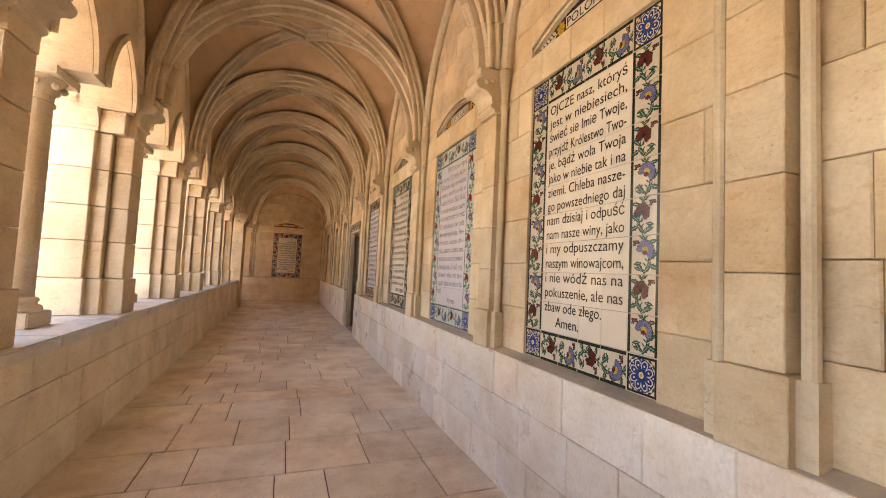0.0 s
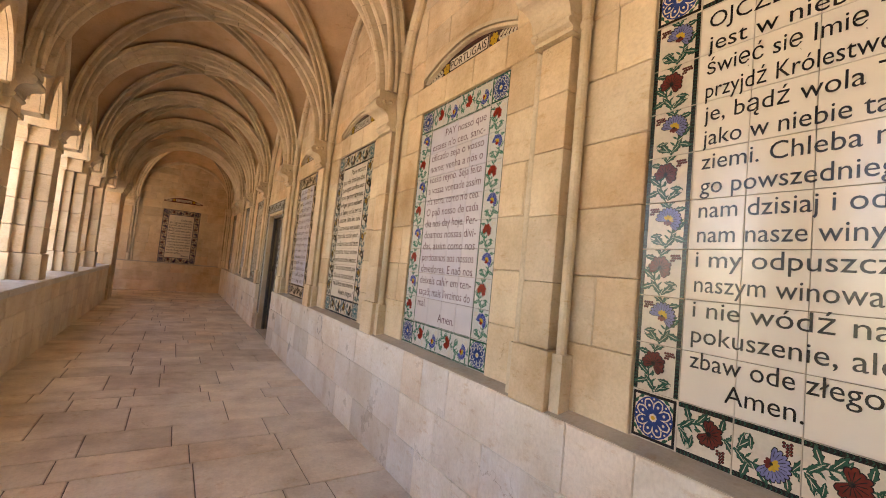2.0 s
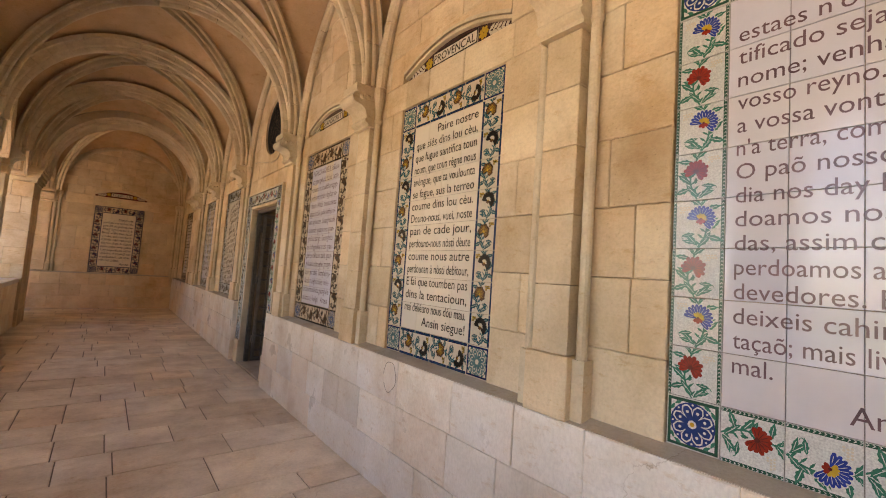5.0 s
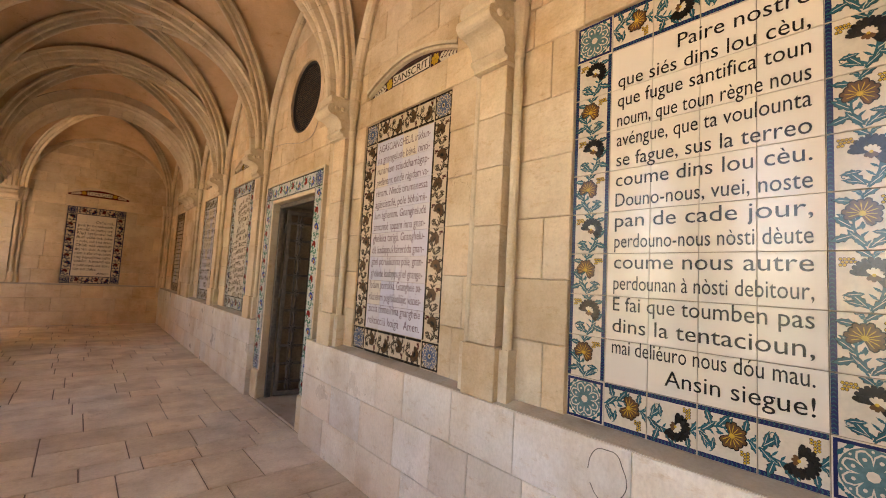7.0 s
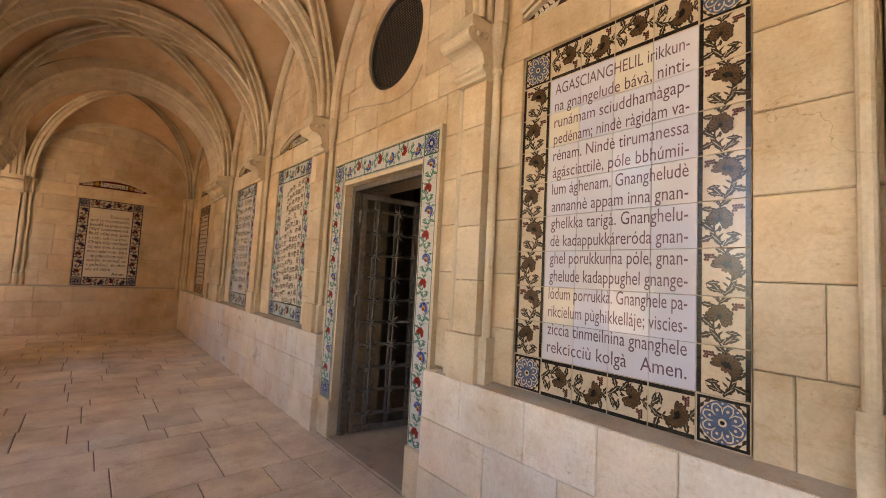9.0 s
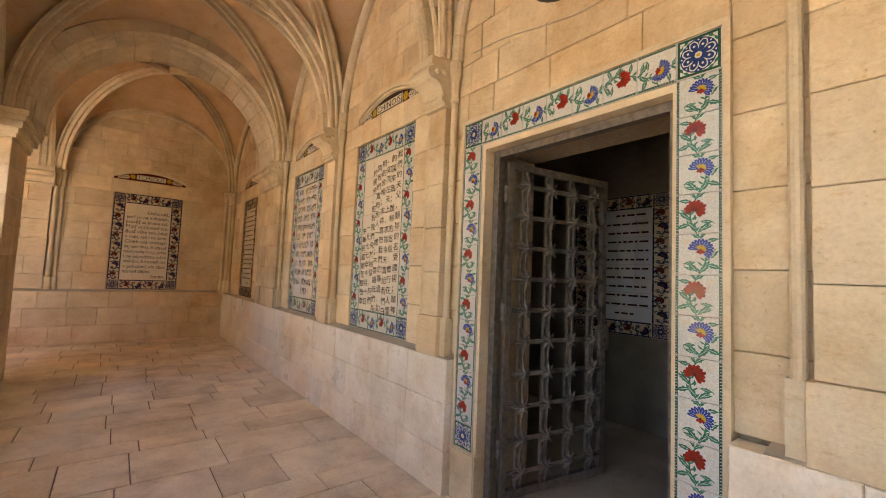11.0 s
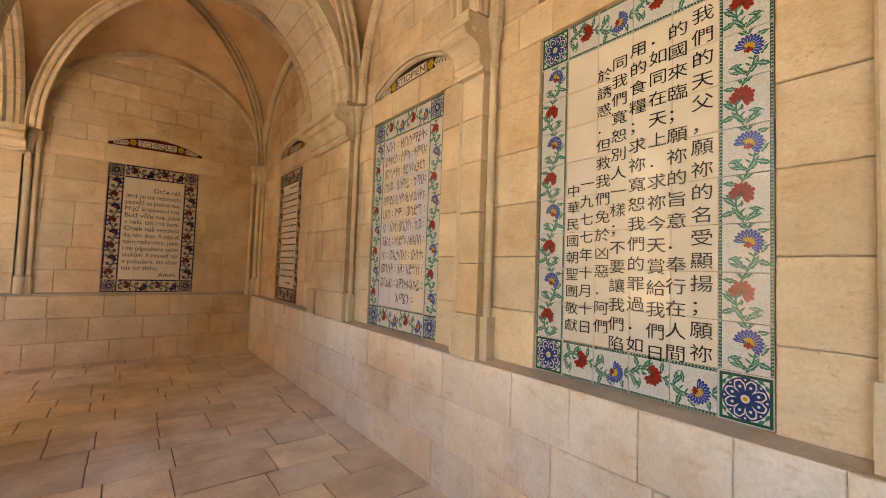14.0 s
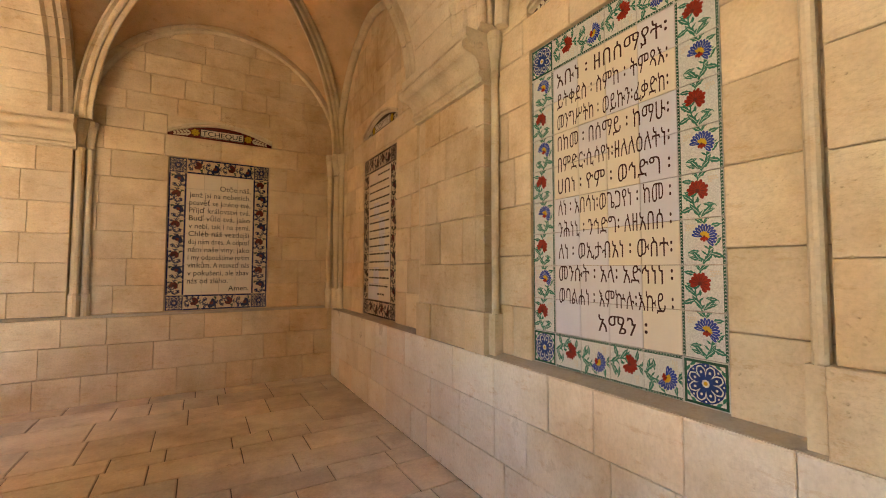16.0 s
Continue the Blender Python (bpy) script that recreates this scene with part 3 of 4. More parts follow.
def arcade_column():
    root = empty("arcade_column")
    tagged(root, "round limestone column with moulded base and leafy capital", "column", "columns along the garden", "structure")
    bm = boxes((-1.73, -1.37, -0.18, 0.18, PTOP, PTOP + 0.12))
    bmesh.ops.bevel(bm, geom=bm.edges[:], offset=0.01, segments=2, affect="EDGES")
    part("plinth_block", bm, PIER, root)
    bm = bmesh.new()
    turned(bm, [(0.175, PTOP + 0.118), (0.18, PTOP + 0.14), (0.17, PTOP + 0.165), (0.145, PTOP + 0.175), (0.145, PTOP + 0.19), (0.155, PTOP + 0.205), (0.145, PTOP + 0.225), (0.125, PTOP + 0.235)], -1.55, 0, 24)
    part("base", bm, CARVED, root, smooth=True)
    bm = bmesh.new()
    turned(bm, [(0.122, PTOP + 0.23), (0.122, 1.9), (0.118, 2.74), (0.135, 2.75), (0.135, 2.77), (0.12, 2.78)], -1.55, 0, 24)
    part("shaft", bm, PIER, root, smooth=True)
    bm = bmesh.new()
    turned(bm, [(0.118, 2.775), (0.122, 2.83), (0.15, 2.91), (0.19, 2.95), (0.2, 2.965)], -1.55, 0, 16)
    box(bm, -1.76, -1.34, -0.2, 0.2, 2.962, 3.03)
    for i in range(8):
        a = math.pi / 4 * i + math.pi / 8
        bmesh.ops.create_uvsphere(bm, u_segments=6, v_segments=5, radius=0.032, matrix=Matrix.Translation((-1.55 + 0.17 * math.cos(a), 0.17 * math.sin(a), 2.9)))
    part("capital", bm, CARVED, root, "carved leaf capital")
    return root


def spandrel(y0, y1):
    """Arcade wall over one bay with two pointed arches cut out; returns a bmesh."""
    bm = bmesh.new()
    ym = (y0 + y1) / 2
    for a, b in ((y0 + 0.30, ym - 0.14), (ym + 0.14, y1 - 0.30)):
        mid, half, n = (a + b) / 2, (b - a) / 2, 16
        out = [(mid - half * math.cos(math.pi * i / n), 3.03 + arch_h(half * math.cos(math.pi * i / n), half, 0.60)) for i in range(n + 1)]
        for (p0, q0), (p1, q1) in zip(out, out[1:]):
            prism(bm, [(p0, q0), (p1, q1), (p1, 5.6), (p0, 5.6)], -1.78, XL - 0.02, lambda p, q, x: (x, p, q))
        # moulded edge of the arch
        for x in (XL - 0.015, -1.60):
            for (p0, q0), (p1, q1) in zip(out, out[1:]):
                prism(bm, [(p0, q0), (p1, q1), (p1 + (p1 - mid) * 0.2, q1 + 0.06), (p0 + (p0 - mid) * 0.2, q0 + 0.06)], x, x + 0.035, lambda p, q, c: (c, p, q))
    for a, b in ((y0, y0 + 0.30), (ym - 0.14, ym + 0.14), (y1 - 0.30, y1)):
        prism(bm, [(a, 3.03), (b, 3.03), (b, 5.6), (a, 5.6)], -1.78, XL - 0.02, lambda p, q, x: (x, p, q))
    return fixed(bm)


first_pier, first_column = arcade_pier(), arcade_column()
first_pier.matrix_basis = pose(0, AXES[0] + 0.28, 0)
first_column.matrix_basis = pose(0, AXES[0] + STEP / 2, 0)
for y in AXES[1:]:
    copy_thing(first_pier, pose(0, y, 0))
for y0, y1 in zip(AXES[1:], AXES[2:] + [BIG0]):
    copy_thing(first_column, pose(0, (y0 + y1) / 2, 0))
arcade = empty("arcade_wall")
tagged(arcade, "arcade wall with paired pointed arches open to the garden", "wall", kind="structure")
for y0, y1 in zip(AXES, AXES[1:] + [BIG0]):
    part("arch_bay", spandrel(y0, y1), PIER, arcade)

# corner pier between the two arms
corner = empty("corner_pier")
tagged(corner, "massive limestone corner pier carrying two broad arches", "pier", kind="structure")
part("core", boxes((XC - 0.93, XC - 0.07, BIG0 + 0.06, BIG1 - 0.06, -0.1, 3.2), (XC - 1.0, XC - 0.28, BIG0, BIG1 - 0.28, 3.265, 5.6)), MORTAR, corner)
zc = [-0.01, 0.33, 0.66, 0.98] + [1.26, 1.60, 1.95, 2.30, 2.64, 2.95]
ashlar(corner, (XC, BIG0, 0), (0, 1, 0), BIG1 - BIG0, zc, plain, (0.3, 0.55), WALL, 31)
ashlar(corner, (XC, BIG1, 0), (-1, 0, 0), 1.0, zc, plain, (0.3, 0.55), WALL, 32)
ashlar(corner, (XC - 1.0, BIG0, 0), (1, 0, 0), 1.0, zc, plain, (0.3, 0.55), WALL, 33)
bm = bmesh.new()
for z0, z1, d in ((2.95, 3.0, 0.03), (3.0, 3.06, 0.045), (3.06, 3.14, 0.08), (3.14, 3.2, 0.11), (3.2, 3.265, 0.13)):
    box(bm, XC - 1.0 - d, XC + d, BIG0 - d, BIG1 + d, z0, z1)
part("capital", bm, CARVED, corner, "moulded impost capital")

# pilaster of the broad arch on the end wall, and wall beyond it
bp = empty("pilaster")
tagged(bp, "broad limestone pilaster on the end wall with impost", "pilaster", kind="structure")
ashlar(bp, (XC - 1.0, YN - 0.11, 0), (1, 0, 0), 1.0, [1.03, 1.30, 1.62, 1.95, 2.30, 2.64, 2.95], plain, (0.3, 0.5), WALL, 41, depth=0.16)
bm = bmesh.new()
prism(bm, [(YN - (XW - p) if p < 2.1 else YN + 0.04, q) for p, q in CAP], XC - 1.03, XC + 0.03, lambda p, q, a: (a, p, q))
part("capital", fixed(bm), CARVED, bp, "moulded impost")


def upright(parent, x, y, z0, r=0.034):
    bm = bmesh.new()
    turned(bm, [(r * 1.5, z0), (r * 1.5, 1.25), (r, 1.28), (r, 2.93), (r * 1.35, 2.945), (r * 1.05, 2.98), (r * 1.25, 3.06), (r * 1.8, 3.17), (r * 2.0, 3.2), (r * 2.0, 3.262)], x, y, 12)
    part("shaft", bm, CARVED, parent)


upright(bp, XC + 0.05, YN - 0.05, 1.02, 0.045)
upright(bp, XC + 0.14, YN - 0.02, 1.02)
cr = empty("corner_respond")
tagged(cr, "cluster of slim stone shafts in the corner", "pilaster", kind="structure")
upright(cr, XW - 0.07, YN - 0.07, 0.98, 0.05)
upright(cr, XW - 0.03, YN - 0.17, 0.98)
upright(cr, XW - 0.17, YN - 0.03, 0.98)

# parapet and piers of the other arm
arm = part("parapet", boxes((-14, XC - 1.0, BIG1 - 0.95, BIG1 - 0.05, -0.15, PTOP)), PIER, None)
tagged(arm, "parapet wall of the side walk", "parapet", kind="structure")
for i in range(5):
    copy_thing(first_pier, pose(XC - 1.0 - STEP * (i + 1), BIG1 + 1.0, 0, 0, 0, 90))
tagged(part("wall_upper", boxes((-14, XC - 1.0, BIG1 - 0.75, BIG1 - 0.3, 3.4, 5.6)), PIER, None), "upper wall of the side walk", "wall", kind="structure")
tagged(part("wall_west", boxes((-14.4, -14.0, BIG1 - 1, YN + 0.5, -0.1, 5.6)), WALL, None), "far end wall of the side walk", "wall", kind="structure")

# ---- painted tile panels ----
def disc(cx, cz, r, n=9):
    return [(cx + r * math.cos(2 * math.pi * i / n), cz + r * math.sin(2 * math.pi * i / n)) for i in range(n)]


def petal(cx, cz, ang, r0, r1, w):
    c, s = math.cos(ang), math.sin(ang)
    pts = [(r0, -w * 0.25), (r0 + (r1 - r0) * 0.7, -w * 0.5), (r1 * 0.97, -w * 0.28), (r1, 0), (r1 * 0.97, w * 0.28), (r0 + (r1 - r0) * 0.7, w * 0.5), (r0, w * 0.25)]
    return [(cx + p * c - q * s, cz + p * s + q * c) for p, q in pts]


def leaf(cx, cz, ang, length, w):
    """A toothed leaf."""
    c, s = math.cos(ang), math.sin(ang)
    up = [(0, 0.03), (0.2, 0.5), (0.27, 0.4), (0.45, 0.9), (0.53, 0.62), (0.7, 0.66), (0.77, 0.4), (1, 0.0)]
    pts = [(a * length, b * w / 2) for a, b in up] + [(a * length, -b * w / 2) for a, b in up[-2::-1]]
    return [(cx + p * c - q * s, cz + p * s + q * c) for p, q in pts]


def ribbon(f, w, n=10):
    mid = [f(i / n) for i in range(n + 1)]
    return [[(mid[i][0] - w, mid[i][1]), (mid[i][0] + w, mid[i][1]), (mid[i + 1][0] + w, mid[i + 1][1]), (mid[i + 1][0] - w, mid[i + 1][1])] for i in range(n)]


# ground, stripe, leaf, first flower, its heart, second flower, its heart, berries, outline
SLATE = paint("slate_glaze", (0.10, 0.14, 0.22), 0.2, 0.35, 50)
SLATE_GREEN = paint("slate_green_glaze", (0.10, 0.20, 0.20), 0.2, 0.35, 50)
OLIVE = paint("olive_glaze", (0.055, 0.038, 0.02), 0.2, 0.35, 40)
UMBER_PALE = paint("pale_umber_glaze", (0.14, 0.075, 0.035), 0.2, 0.4, 50)
GROUND_TAN = paint("border_glaze_tan", (0.66, 0.52, 0.36), 0.18, 0.15, 60)
STYLES = {
    "bright": (GROUND_WHITE, GREEN_DARK, GREEN, RED, RED_DARK, BLUE, YELLOW, GROUND_CREAM, None, BLUE_DEEP),
    "outlined": (GROUND_CREAM, INK, GREEN_DARK, RED_DARK, INK, LAVENDER, YELLOW, RED_DARK, INK, BLUE_DEEP),
    "grape": (GROUND_CREAM, BLUE_DARK, TEAL, BROWN, YELLOW, INK, GROUND_CREAM, YELLOW, INK, SLATE_GREEN),
    "umber": (GROUND_TAN, INK, OLIVE, UMBER_PALE, INK, UMBER_PALE, INK, RED_DARK, INK, SLATE),
    "navy": (GROUND_TAN, BLUE_DARK, BLUE_DARK, RED_DARK, INK, BLUE_DARK, RED_DARK, GREEN_DARK, INK, BLUE_DARK),
}


def tile_shapes(kind, style):
    """Painted shapes of one tile: (material slot, height step, outline)."""
    line = STYLES[style][8] is not None
    out = []

    def add(slot, step, poly):
        out.append((slot, step, poly))

    if kind == "corner":
        add(1, 1, [(0.03, 0.03), (0.97, 0.03), (0.97, 0.97), (0.03, 0.97)])
        add(0, 2, [(0.09, 0.09), (0.91, 0.09), (0.91, 0.91), (0.09, 0.91)])
        add(9, 3, disc(0.5, 0.5, 0.42, 20))
        for i in range(8):
            a = math.pi / 4 * i + 0.39
            add(0, 4, petal(0.5, 0.5, a, 0.04, 0.39, 0.21))
            add(9, 5, petal(0.5, 0.5, a, 0.05, 0.36, 0.165))
            add(0, 6, disc(0.5 + 0.25 * math.cos(a), 0.5 + 0.25 * math.sin(a), 0.03, 7))
            b = a + math.pi / 8
            add(0, 4, disc(0.5 + 0.375 * math.cos(b), 0.5 + 0.375 * math.sin(b), 0.022, 6))
        add(0, 7, disc(0.5, 0.5, 0.085, 8))
        add(6, 8, disc(0.5, 0.5, 0.045, 8))
        for sx in (0.16, 0.84):
            for sz in (0.16, 0.84):
                add(2, 3, leaf(sx, sz, math.atan2(0.5 - sz, 0.5 - sx) + 1.3, 0.16, 0.09))
                add(2, 3, leaf(sx, sz, math.atan2(0.5 - sz, 0.5 - sx) - 1.3, 0.16, 0.09))
        return out
    e = 0.105 if line else 0.075
    for x in (0.0, 1 - e):
        add(1, 1, [(x, 0), (x + e, 0), (x + e, 1), (x, 1)])
        n = 14
        for i in range(n):  # pale chevrons in the stripe
            z = (i + 0.2) / n
            c = x + e / 2
            add(2 if line else 0, 2, [(c - e * 0.3, z), (c, z + 0.025), (c + e * 0.3, z), (c + e * 0.3, z + 0.016), (c, z + 0.043), (c - e * 0.3, z + 0.016)])
    s = -1 if kind == "first" else 1
    wave = lambda t: (0.5 + s * 0.17 * math.sin(math.pi * (t + 0.05)) * (1 if t < 1 else 0), t)
    for q in ribbon(wave, 0.017):
        add(2, 3, q)
    fx, fz = (0.44, 0.60) if kind == "first" else (0.56, 0.60)
    for x, z, a, l, w in ((0.5, 0.03, 0.75, 0.30, 0.16), (0.5, 0.06, 2.3, 0.30, 0.16), (0.5 + s * 0.15, 0.26, 1.57 - s * 1.9, 0.30, 0.17), (0.5 + s * 0.16, 0.36, 1.57 - s * 0.9, 0.30, 0.16),
                          (0.5 + s * 0.12, 0.80, 1.57 - s * 1.4, 0.28, 0.15), (0.5 + s * 0.08, 0.86, 1.57 + s * 0.9, 0.30, 0.15), (0.5 - s * 0.05, 0.30, 1.57 + s * 1.7, 0.24, 0.13), (0.5 + s * 0.16, 0.50, 1.57 - s * 1.1, 0.22, 0.11),
                          (0.5 - s * 0.02, 0.10, 1.57 + s * 1.3, 0.26, 0.12), (0.5 + s * 0.05, 0.92, 1.57 - s * 0.8, 0.24, 0.12), (0.5 + s * 0.12, 0.16, 1.57 - s * 0.6, 0.2, 0.1)):
        l, w = l * 1.15, w * 0.92
        if line:
            add(8, 3, leaf(x, z, a, l * 1.03, w * 1.15))
        add(2, 4, leaf(x, z, a, l, w))
        add(0, 5, petal(x, z, a, l * 0.15, l * 0.75, w * 0.09))
    # berries or pale scrolls
    bx, bz = (0.76, 0.86) if kind == "first" else (0.24, 0.86)
    for i in range(10):
        px, pz = bx + (i % 4 - 1.5) * 0.052 + (0.026 if (i // 4) % 2 else 0), bz - (i // 4) * 0.05
        if line:
            add(8, 3, disc(px, pz, 0.030, 6))
        add(7, 4, disc(px, pz, 0.022, 6))
    # small leaves beside the stem and a curled tendril
    for i in range(7):
        z = 0.06 + 0.135 * i
        x = wave(z)[0]
        for side in (-1, 1):
            add(2, 4, leaf(x, z, 1.57 - side * (0.75 + 0.1 * (i % 3)), 0.15 + 0.03 * (i % 2), 0.055))
    for i in range(7):
        a0, a1 = 0.75 * i, 0.75 * (i + 1)
        cx, cz, r0, r1 = 0.5 - s * 0.27, 0.22, 0.075 - 0.008 * i, 0.075 - 0.008 * (i + 1)
        add(2, 4, [(cx + r0 * math.cos(a0), cz + r0 * math.sin(a0)), (cx + r1 * math.cos(a1), cz + r1 * math.sin(a1)), (cx + (r1 - 0.014) * math.cos(a1), cz + (r1 - 0.014) * math.sin(a1)), (cx + (r0 - 0.014) * math.cos(a0), cz + (r0 - 0.014) * math.sin(a0))])
    if kind == "first":  # a carnation: toothed petals over a green cup
        for i in range(11):
            a = radians(-35 + 250 * i / 10) + s * 0.35
            long = 0.25 if i % 2 else 0.225
            if line:
                add(8, 5, petal(fx, fz, a, 0.02, long + 0.018, 0.13))
            add(3, 6, petal(fx, fz, a, 0.03, long, 0.098))
            add(4, 7, petal(fx, fz, a, 0.03, long * 0.8, 0.016))
        add(4, 8, disc(fx, fz, 0.045, 8))
        add(2, 5, leaf(fx, fz - 0.13, -1.57, 0.14, 0.09))
    else:  # a daisy fan with a pale rim to each petal
        for i in range(13):
            a = radians(-18 + 216 * i / 12) - s * 0.5
            add(8 if line else 0, 5, petal(fx, fz, a, 0.02, 0.295, 0.104))
            add(5, 6, petal(fx, fz, a, 0.04, 0.278, 0.080))
            add(8 if line else 0, 7, petal(fx, fz, a, 0.10, 0.23, 0.009))
        for i in range(5):
            a = radians(20 + 35 * i) - s * 0.5
            add(6, 8, petal(fx, fz, a, 0.0, 0.12, 0.062))
        for a in (-2.4, -1.6, -0.8):
            add(3, 8, petal(fx, fz, a, 0.0, 0.11, 0.07))
        add(4, 9, disc(fx, fz, 0.028, 6))
    return out


tile_meshes = {}


def tile_mesh(kind, style, w, h):
    """x along the wall, y into it, z up, origin at the lower left corner."""
    key = (kind, style, round(w, 4), round(h, 4))
    if key not in tile_meshes:
        bm = bmesh.new()
        g = 0.0011
        f, r = 0.0, 0.0016
        outer = [(g, g), (w - g, g), (w - g, h - g), (g, h - g)]
        inner = [(g + r, g + r), (w - g - r, g + r), (w - g - r, h - g - r), (g + r, h - g - r)]
        vb = [bm.verts.new((x, 0.012, z)) for x, z in outer]
        vo = [bm.verts.new((x, f + r, z)) for x, z in outer]
        vi = [bm.verts.new((x, f, z)) for x, z in inner]
        for a, b in ((vb, vo), (vo, vi)):
            for i in range(4):
                bm.faces.new((a[i], a[(i + 1) % 4], b[(i + 1) % 4], b[i]))
        bm.faces.new(vi)
        if kind in ("first", "second", "corner"):
            lo, hi = (g + r), (w - g - r)
            for i, (slot, step, poly) in enumerate(sorted(tile_shapes(kind, style), key=lambda q: q[1])):
                y = -0.0003 - 0.000025 * i
                vs = [bm.verts.new((min(hi, max(lo, x * w)), y, min(h - lo, max(lo, z * h)))) for x, z in poly]
                try:
                    bm.faces.new(vs).material_index = slot
                except ValueError:
                    pass
        me = bpy.data.meshes.new("tile")
        for fc in bm.faces:
            if fc.calc_area() > 0 and fc.normal.y > 0 and fc.verts[0].co.y <= 0:
                fc.normal_flip()
        bm.to_mesh(me)
        bm.free()
        if kind in ("warm", "cool"):
            me.materials.append(TILE if kind == "warm" else TILE_SKY)
        else:
            for m in STYLES[style]:
                me.materials.append(m or INK)
        tile_meshes[key] = me
    return tile_meshes[key]


def place_tile(parent, kind, style, w, h, x, z, quarter=0):
    ob = new("text_tile" if kind in ("warm", "cool") else "corner_tile" if kind == "corner" else "border_tile", tile_mesh(kind, style, w, h))
    ob.parent = parent
    if quarter:  # a border tile laid along the panel: its length runs to the right
        ob.matrix_basis = Matrix.Translation((x, 0, z + w)) @ Matrix.Rotation(radians(90), 4, "Y")
    else:
        ob.matrix_basis = Matrix.Translation((x, 0, z))
    return ob


def text_mesh(body, size, material, align="LEFT", space=1.0, bold=0.0, vertical=False):
    c = bpy.data.curves.new("text", "FONT")
    c.body, c.size, c.align_x, c.resolution_u, c.offset = body, size, align, 3, bold
    c.space_line = space
    ob = bpy.data.objects.new("text", c)
    scene.collection.objects.link(ob)
    bpy.context.view_layer.update()
    me = bpy.data.meshes.new_from_object(ob.evaluated_get(bpy.context.evaluated_depsgraph_get()))
    bpy.data.objects.remove(ob)
    me.name = "text_line"
    me.materials.clear()
    me.materials.append(material)
    return me


STAND = pose(0, 0, 0, 90)  # lettering stands upright, facing out of the wall


def written(parent, me, x, z, width=None, name="text_line", y=-0.0022, align=0.0, squeeze=1.0):
    """Put lettering with its left end at x, its baseline at z, stretched to width."""
    xs = [v.co.x for v in me.vertices]
    if not xs:
        return
    w = max(xs) - min(xs)
    k = squeeze if width is None else width / w
    ob = tagged(new(name, me), kind="stuff")
    ob.parent = parent
    ob.matrix_basis = Matrix.Translation((x - min(xs) * k - align * w * k, y, z)) @ STAND @ Matrix.Diagonal((k, 1, 1, 1))
    return ob


def wall_frame(place, u):
    u = Vector(u)
    into = Vector((0, 0, 1)).cross(u)
    return Matrix.Translation(place) @ Matrix((u, into, (0, 0, 1))).transposed().to_4x4()


def panel(m, width, height, style, label, cool=0.5, lines=(), ink=INK, seed=1, columns=(), bars=0):
    root = empty("tile_panel", m)
    tagged(root, label, "tile panel", "prayer panels on the walls")
    w, h = width / 6, height / 10
    rnd = random.Random(seed)
    for c in range(6):
        for r in range(10):
            x, z = c * w, r * h
            if c in (0, 5) and r in (0, 9):
                place_tile(root, "corner", style, w, h, x, z)
            elif c in (0, 5):
                place_tile(root, "first" if (r + (c == 5)) % 2 else "second", style, w, h, x, z)
            elif r in (0, 9):
                place_tile(root, "first" if c % 2 else "second", style, h, w, x, z, 1)
            else:
                # cool: share of tiles that get the painted sky reflection
                place_tile(root, "cool" if rnd.random() < cool else "warm", style, w, h, x, z)
    tx0, tx1, tz0, tz1 = w * 1.06, w * 4.94, h * 1.05, h * 8.97
    if lines:
        pitch = (tz1 - tz0) / (len(lines) + 0.25)
        for i, (mode, body) in enumerate(lines):
            z = tz1 - pitch * (i + 0.92)
            if not body:
                continue
            me = text_mesh(body, pitch * 0.95, ink)
            full = (tx1 - tx0) * 0.94
            xs = [v.co.x for v in me.vertices]
            natural = max(xs) - min(xs)
            if mode == "j":
                written(root, me, tx0 + (tx1 - tx0) * 0.03, z, full)
            elif mode == "l":
                written(root, me, tx0 + (tx1 - tx0) * 0.03, z, min(full, natural * 0.92))
            elif mode == "r":
                written(root, me, tx1 - (tx1 - tx0) * 0.03 - min(full, natural * 0.98), z, min(full, natural * 0.98))
            else:  # "cNN": centred at that share of the width
                at = int(mode[1:]) / 100
                wd = min(full, natural * 0.95)
                written(root, me, tx0 + (tx1 - tx0) * at - wd / 2, z, wd)
    for share, top, body, pitch in columns:
        me = text_mesh("\n".join(body), pitch * 0.78, ink, space=1.28)
        zs = [v.co.y for v in me.vertices]
        k = (pitch * (len(body) - 1) + pitch * 0.8) / (max(zs) - min(zs))
        ob = tagged(new("text_column", me), kind="stuff")
        ob.parent = root
        xs = [v.co.x for v in me.vertices]
        ob.matrix_basis = Matrix.Translation((tx0 + (tx1 - tx0) * share - 1.22 * (max(xs) + min(xs)) / 2, -0.0022, tz1 - (tz1 - tz0) * top - max(zs) * k)) @ STAND @ Matrix.Diagonal((1.22, k, 1, 1))
    if bars:
        pitch = (tz1 - tz0) / (bars + 0.3)
        for i in range(bars):
            bm = bmesh.new()
            x = tx0 + 0.03
            end = tx1 - 0.03 if i < bars - 1 else tx0 + (tx1 - tx0) * 0.75
            if i in (0, bars - 1):
                x = tx0 + (tx1 - tx0) * 0.45
            while x < end - 0.02:
                l = min(rnd.uniform(0.03, 0.12), end - x)
                box(bm, x, x + l, -0.002, 0.0, tz1 - pitch * (i + 0.70), tz1 - pitch * (i + 0.50))
                x += l + 0.022
            tagged(part("text_line", bm, INK_BROWN, root), kind="stuff")
    return root


